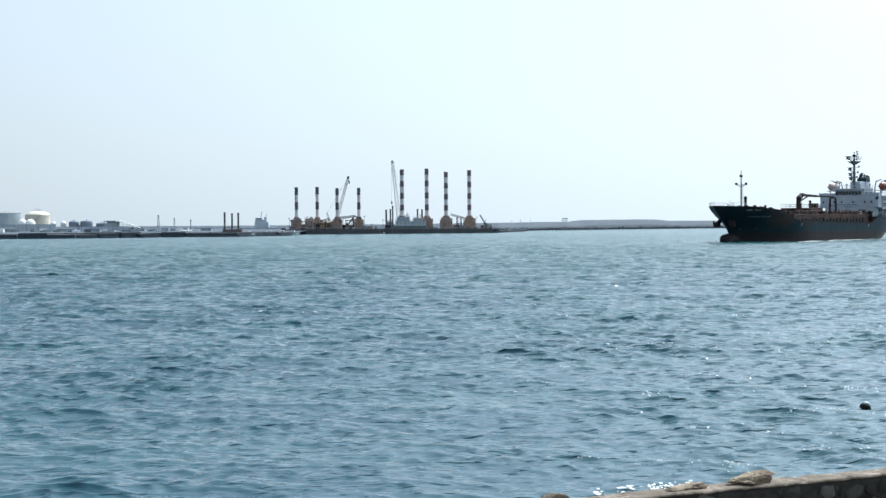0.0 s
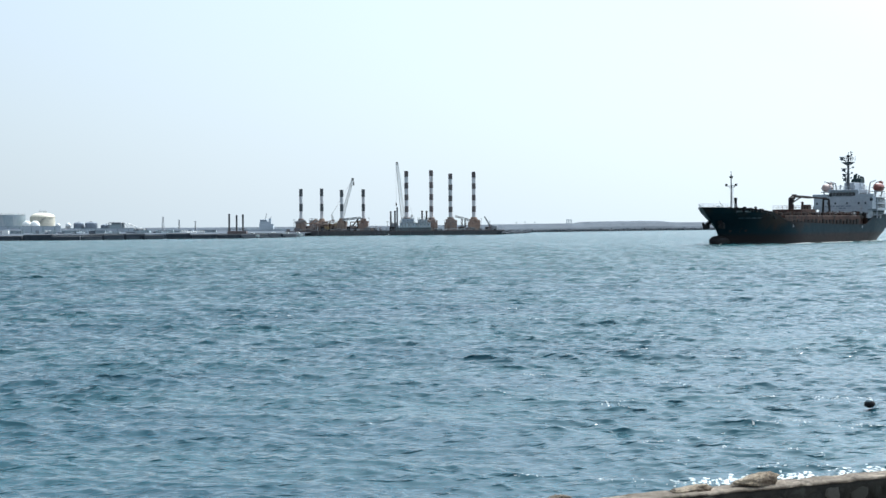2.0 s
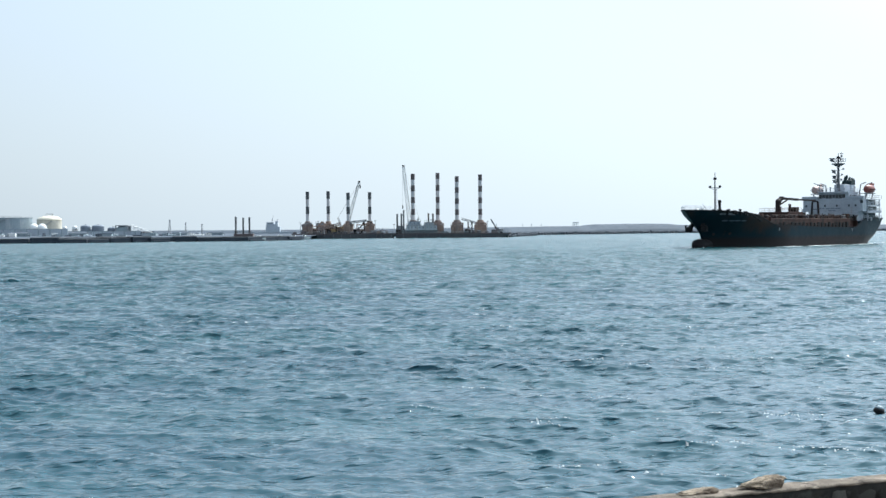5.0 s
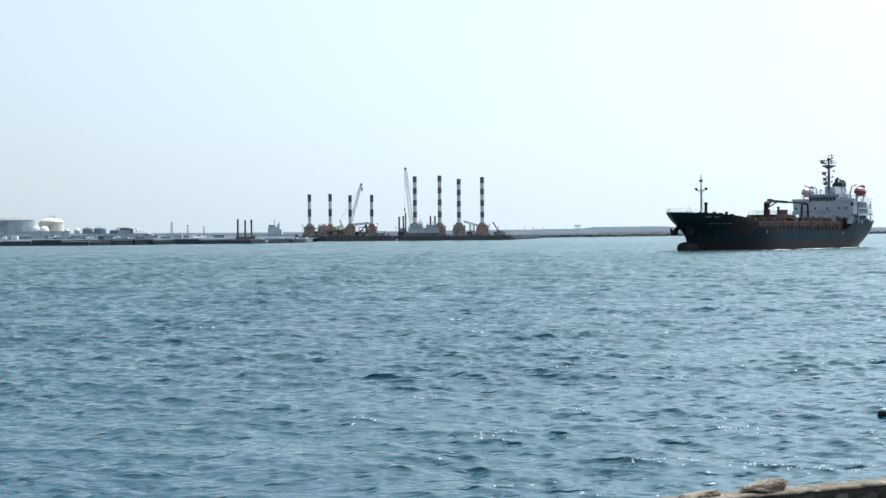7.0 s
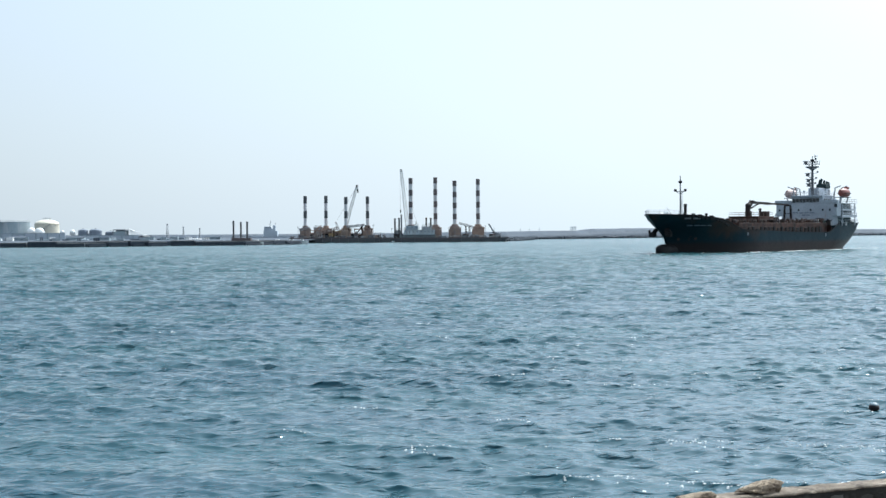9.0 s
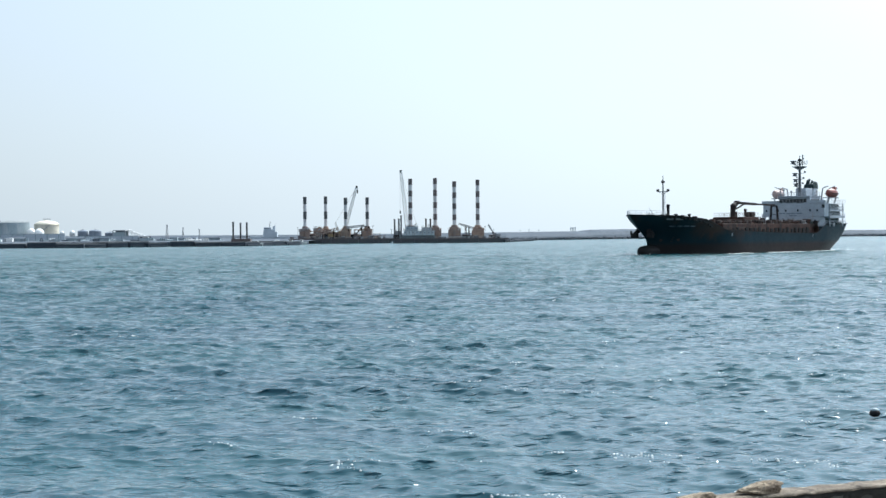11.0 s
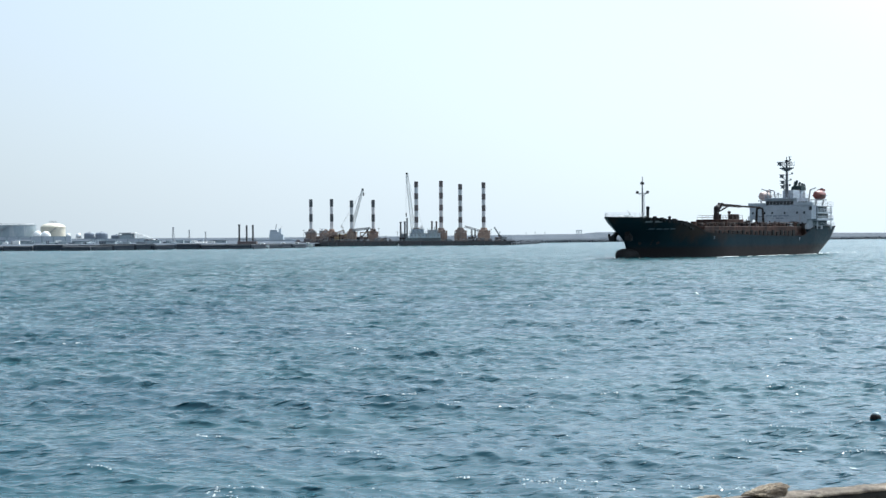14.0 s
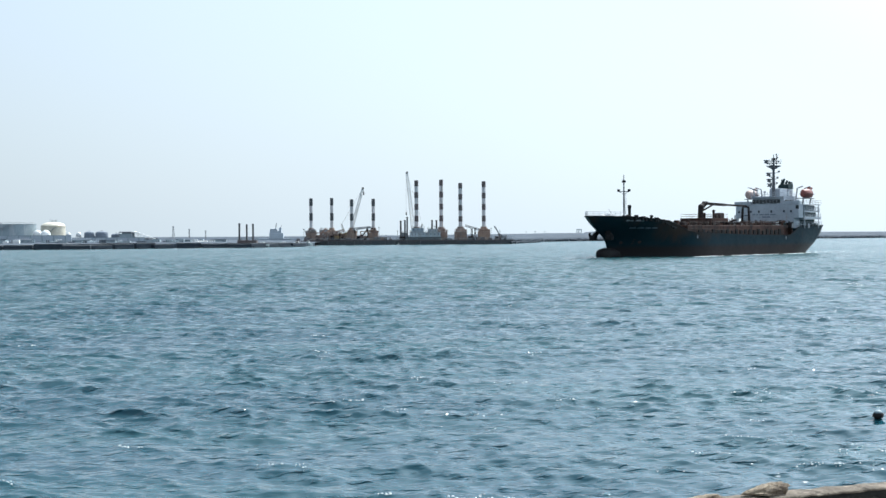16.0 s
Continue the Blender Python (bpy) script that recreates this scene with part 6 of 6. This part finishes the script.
        part("boat_cupola", box(B(), -88.0, -86.6, y - 0.5, y + 0.5, 15.85, 16.5, 0.15), mat, boat)
        part("fender_strake", box(B(), -87.3, -83.8, y - 1.34, y + 1.34, 14.66, 14.78, 0.03), BLACK, boat)
        for x in (-83.4, -87.6):
            sg = 1 if y > 0 else -1
            bm = beam(B(), (x, y - sg * 2.2, 12.1), (x, y - sg * 1.6, 16.2), 0.22, 0.28)
            beam(bm, (x, y - sg * 1.6, 16.2), (x, y, 16.7), 0.2, 0.24)
            beam(bm, (x, y - sg * 0.2, 12.1), (x, y + sg * 0.2, 13.65), 0.24, 0.3)
            beam(bm, (x, y - sg * 1.9, 13.6), (x, y + sg * 1.0, 13.6), 0.2, 0.22)
            part("davit", bm, GREY, ship, "grey lifeboat davit")
    return ship


ship = tanker()


def wash():
    """Broken white water along the ship's side, at the bow and in the wake."""
    rng = random.Random(5)
    verts, faces = [], []

    def fleck(x, y, ln, w, h, turn):
        n0 = len(verts)
        c, s = math.cos(turn), math.sin(turn)
        for k in range(7):
            a = 2 * math.pi * k / 7
            r = rng.uniform(0.7, 1.2)
            u, v = ln * math.cos(a) * r, w * math.sin(a) * r
            verts.append((x + u * c - v * s, y + u * s + v * c, 0.0))
        verts.append((x, y, h))
        for k in range(7):
            faces.append((n0 + k, n0 + (k + 1) % 7, n0 + 7))

    for sgn in (1, -1):
        for i in range(520):
            s = rng.random() ** 0.8
            x, hb = hull_point(min(1, 0.02 + s), 0.2)
            y = sgn * (hb + 0.15 + abs(rng.gauss(0, 0.45)))
            patch = noise.noise((x * 0.11, sgn * 3, 0)) + 0.5 * noise.noise((x * 0.4, sgn * 5, 2)) + (0.02 if x > -30 else 0.16)
            if patch + rng.uniform(-0.2, 0.2) < 0:
                continue
            out = abs(rng.gauss(0, 0.9 if rng.random() < 0.3 else 0.3))
            fleck(x, y + sgn * out, rng.uniform(0.2, 1.8) * (0.6 + patch), rng.uniform(0.05, 0.14), rng.uniform(0.02, 0.11) * min(1.0, 0.5 + patch), rng.uniform(-0.25, 0.25))
        for i in range(80):
            f = rng.random()
            fleck(2.2 - f * 12, sgn * (0.3 + f * 4.5 + rng.gauss(0, 0.2)), rng.uniform(0.3, 0.9), rng.uniform(0.08, 0.2), rng.uniform(0.1, 0.28), sgn * -0.35)
    for i in range(26):
        f = rng.random()
        fleck(-89 - f * 28, rng.gauss(0, 3.0 + 2.5 * f), rng.uniform(0.4, 1.3), rng.uniform(0.1, 0.3), rng.uniform(0.05, 0.16) * (1 - 0.6 * f), rng.uniform(-0.4, 0.4))
    me = bpy.data.meshes.new("wake_foam")
    me.from_pydata(verts, [], faces)
    me.materials.append(FOAM_GLINT)
    return tagged(new("wake_foam", me), "thin broken white foam along the moving hull", "foam", kind="stuff")


foam = wash()


def bow_wave():
    """Low steep ridges of water that the bow pushes aside, running aft along both sides."""
    verts, faces = [], []
    #       start aft of the bow, start out, spread, length, height, width
    for x0, y0, spread, length, high, wide in ((7.5, 0.1, 0.42, 30, 0.60, 2.2), (3.6, 1.4, 0.30, 30, 0.42, 1.8), (8.6, 3.0, 0.55, 22, 0.42, 1.8), (-82, 8.0, 0.2, 26, 0.36, 1.8)):
        for sgn in (1, -1):
            n0, steps, across = len(verts), 80, 9
            for i in range(steps + 1):
                f = i / steps
                x = x0 - f * length
                y = y0 + spread * f * length + 0.4 * noise.noise((x * 0.3, y0, 3.0))
                h = high * math.sin(math.pi * f ** 0.5) ** 0.7 * (0.8 + 0.7 * noise.noise((x * 0.45, y0, sgn))) + 0.001
                for k in range(across):
                    c = 2 * k / (across - 1) - 1
                    verts.append((x + 0.3 * c, sgn * (y + wide * c), h * math.cos(c * 1.57) ** 1.5 - 0.22 + 0.05 * noise.noise((x * 1.2, c * 2, y0))))
            for i in range(steps):
                for k in range(across - 1):
                    a = n0 + i * across + k
                    quad = (a, a + 1, a + across + 1, a + across)
                    faces.append(quad if sgn > 0 else quad[::-1])
    me = bpy.data.meshes.new("bow_wave")
    me.from_pydata(verts, [], faces)
    me.materials.append(WAVE_WATER)
    me.shade_smooth()
    return tagged(new("bow_wave", me), "dark steep bow wave and stern wave beside the moving hull", "wave", kind="stuff")


ridges = bow_wave()


# ---- what moves ----
SEA = -0.45  # mean water level


def motions():
    course = [(t, pose(71.588 - 2.46 * t, 384.366 - 3.1392 * t, 0, 0, 0, -127.75 - 0.0414 * t)) for t in (0, 4, 8, 12, 16)]
    walk(ship, course)
    walk(foam, [(t, pose(0, 0, SEA + 0.05) @ m) for t, m in course])
    walk(ridges, [(t, pose(0, 0, SEA + 0.1) @ m) for t, m in course])
    walk(crests, [(t, pose(-0.85 * (t - 8), -1.15 * (t - 8), SEA)) for t in (0, 8, 16)])
    walk(water, [(t, pose(-0.85 * (t - 8), -1.15 * (t - 8), SEA)) for t in (0, 8, 16)])
    near = [(0, 0.7), (0.5, 0.3), (1, 0.5), (1.5, 0.1), (2, 0.3), (2.5, 0.2), (3, 0.1), (3.5, 0.4), (4, 1.0), (4.6, 0.3), (5.4, 0.1), (6.2, 0.4), (6.8, 0.1), (7.6, 0.5), (8.1, 0.2),
            (8.6, 0.5), (9.3, 0.1), (10.2, 0.5), (11, 0.1), (12, 0.1), (13, 0.3), (13.5, 0.5), (14.3, 0.2), (15, 1.0), (15.5, 0.6), (16, 0.2)]
    long = [(0, 0.4), (0.5, 0.2), (1, 0.8), (1.5, 0.3), (2, 1.1), (2.5, 0.5), (3, 0.3), (3.5, 0.1), (4, 0.5), (4.6, 0.2), (5.4, 0.5), (6.2, 0.1), (7, 0.3), (7.6, 0.4), (8.1, 0.3),
            (8.6, 0.7), (9.3, 0.2), (10.2, 0.6), (11, 0.1), (12, 0.1), (13, 0.1), (14.3, 0.2), (14.8, 0.7), (15, 1.0), (15.5, 0.4), (16, 0.2)]
    for wash_thing, rise in ((surf_near, near), (surf_long, long)):
        walk(wash_thing, [(t, pose(-0.05 * h, -0.1 * h, SEA - 0.14 + 0.22 * h)) for t, h in rise])
    bob = [(0, 12.55, -0.27), (0.5, 12.58, -0.27), (1, 12.58, -0.22), (1.5, 12.60, -0.19), (2, 12.54, -0.14), (2.5, 12.52, -0.09), (3, 12.54, -0.04),
           (3.5, 12.46, -0.13), (4, 12.56, -0.18), (4.9, 12.6, -0.26), (5.8, 12.58, -0.1), (6.5, 12.59, -0.06), (7, 12.67, -0.25), (7.5, 12.66, -0.36), (8, 12.68, -0.28),
           (8.5, 12.61, -0.13), (9, 12.53, -0.03), (9.8, 12.55, -0.2), (10.7, 12.57, -0.12), (11.5, 12.56, -0.28), (12, 12.54, -0.21), (12.5, 12.56, -0.08), (13, 12.50, -0.07),
           (13.5, 12.47, -0.20), (14, 12.40, -0.21), (14.5, 12.58, -0.18), (15, 12.67, -0.27), (15.5, 12.51, -0.22), (16, 12.47, -0.17)]
    rows = []
    for t, x, z in bob:  # it rides the waves and drifts on its line along the same sight
        rise = -0.345 + 0.35 * (z + 0.18)
        far = (EYE[2] - rise) / (EYE[2] - z + 0.03)
        rows.append((t, pose(x * far, 45 * far, rise, 8 * math.sin(t * 1.7), 7 * math.cos(t * 1.3), 20 * math.sin(t * 0.4))))
    walk(buoy, rows)


motions()
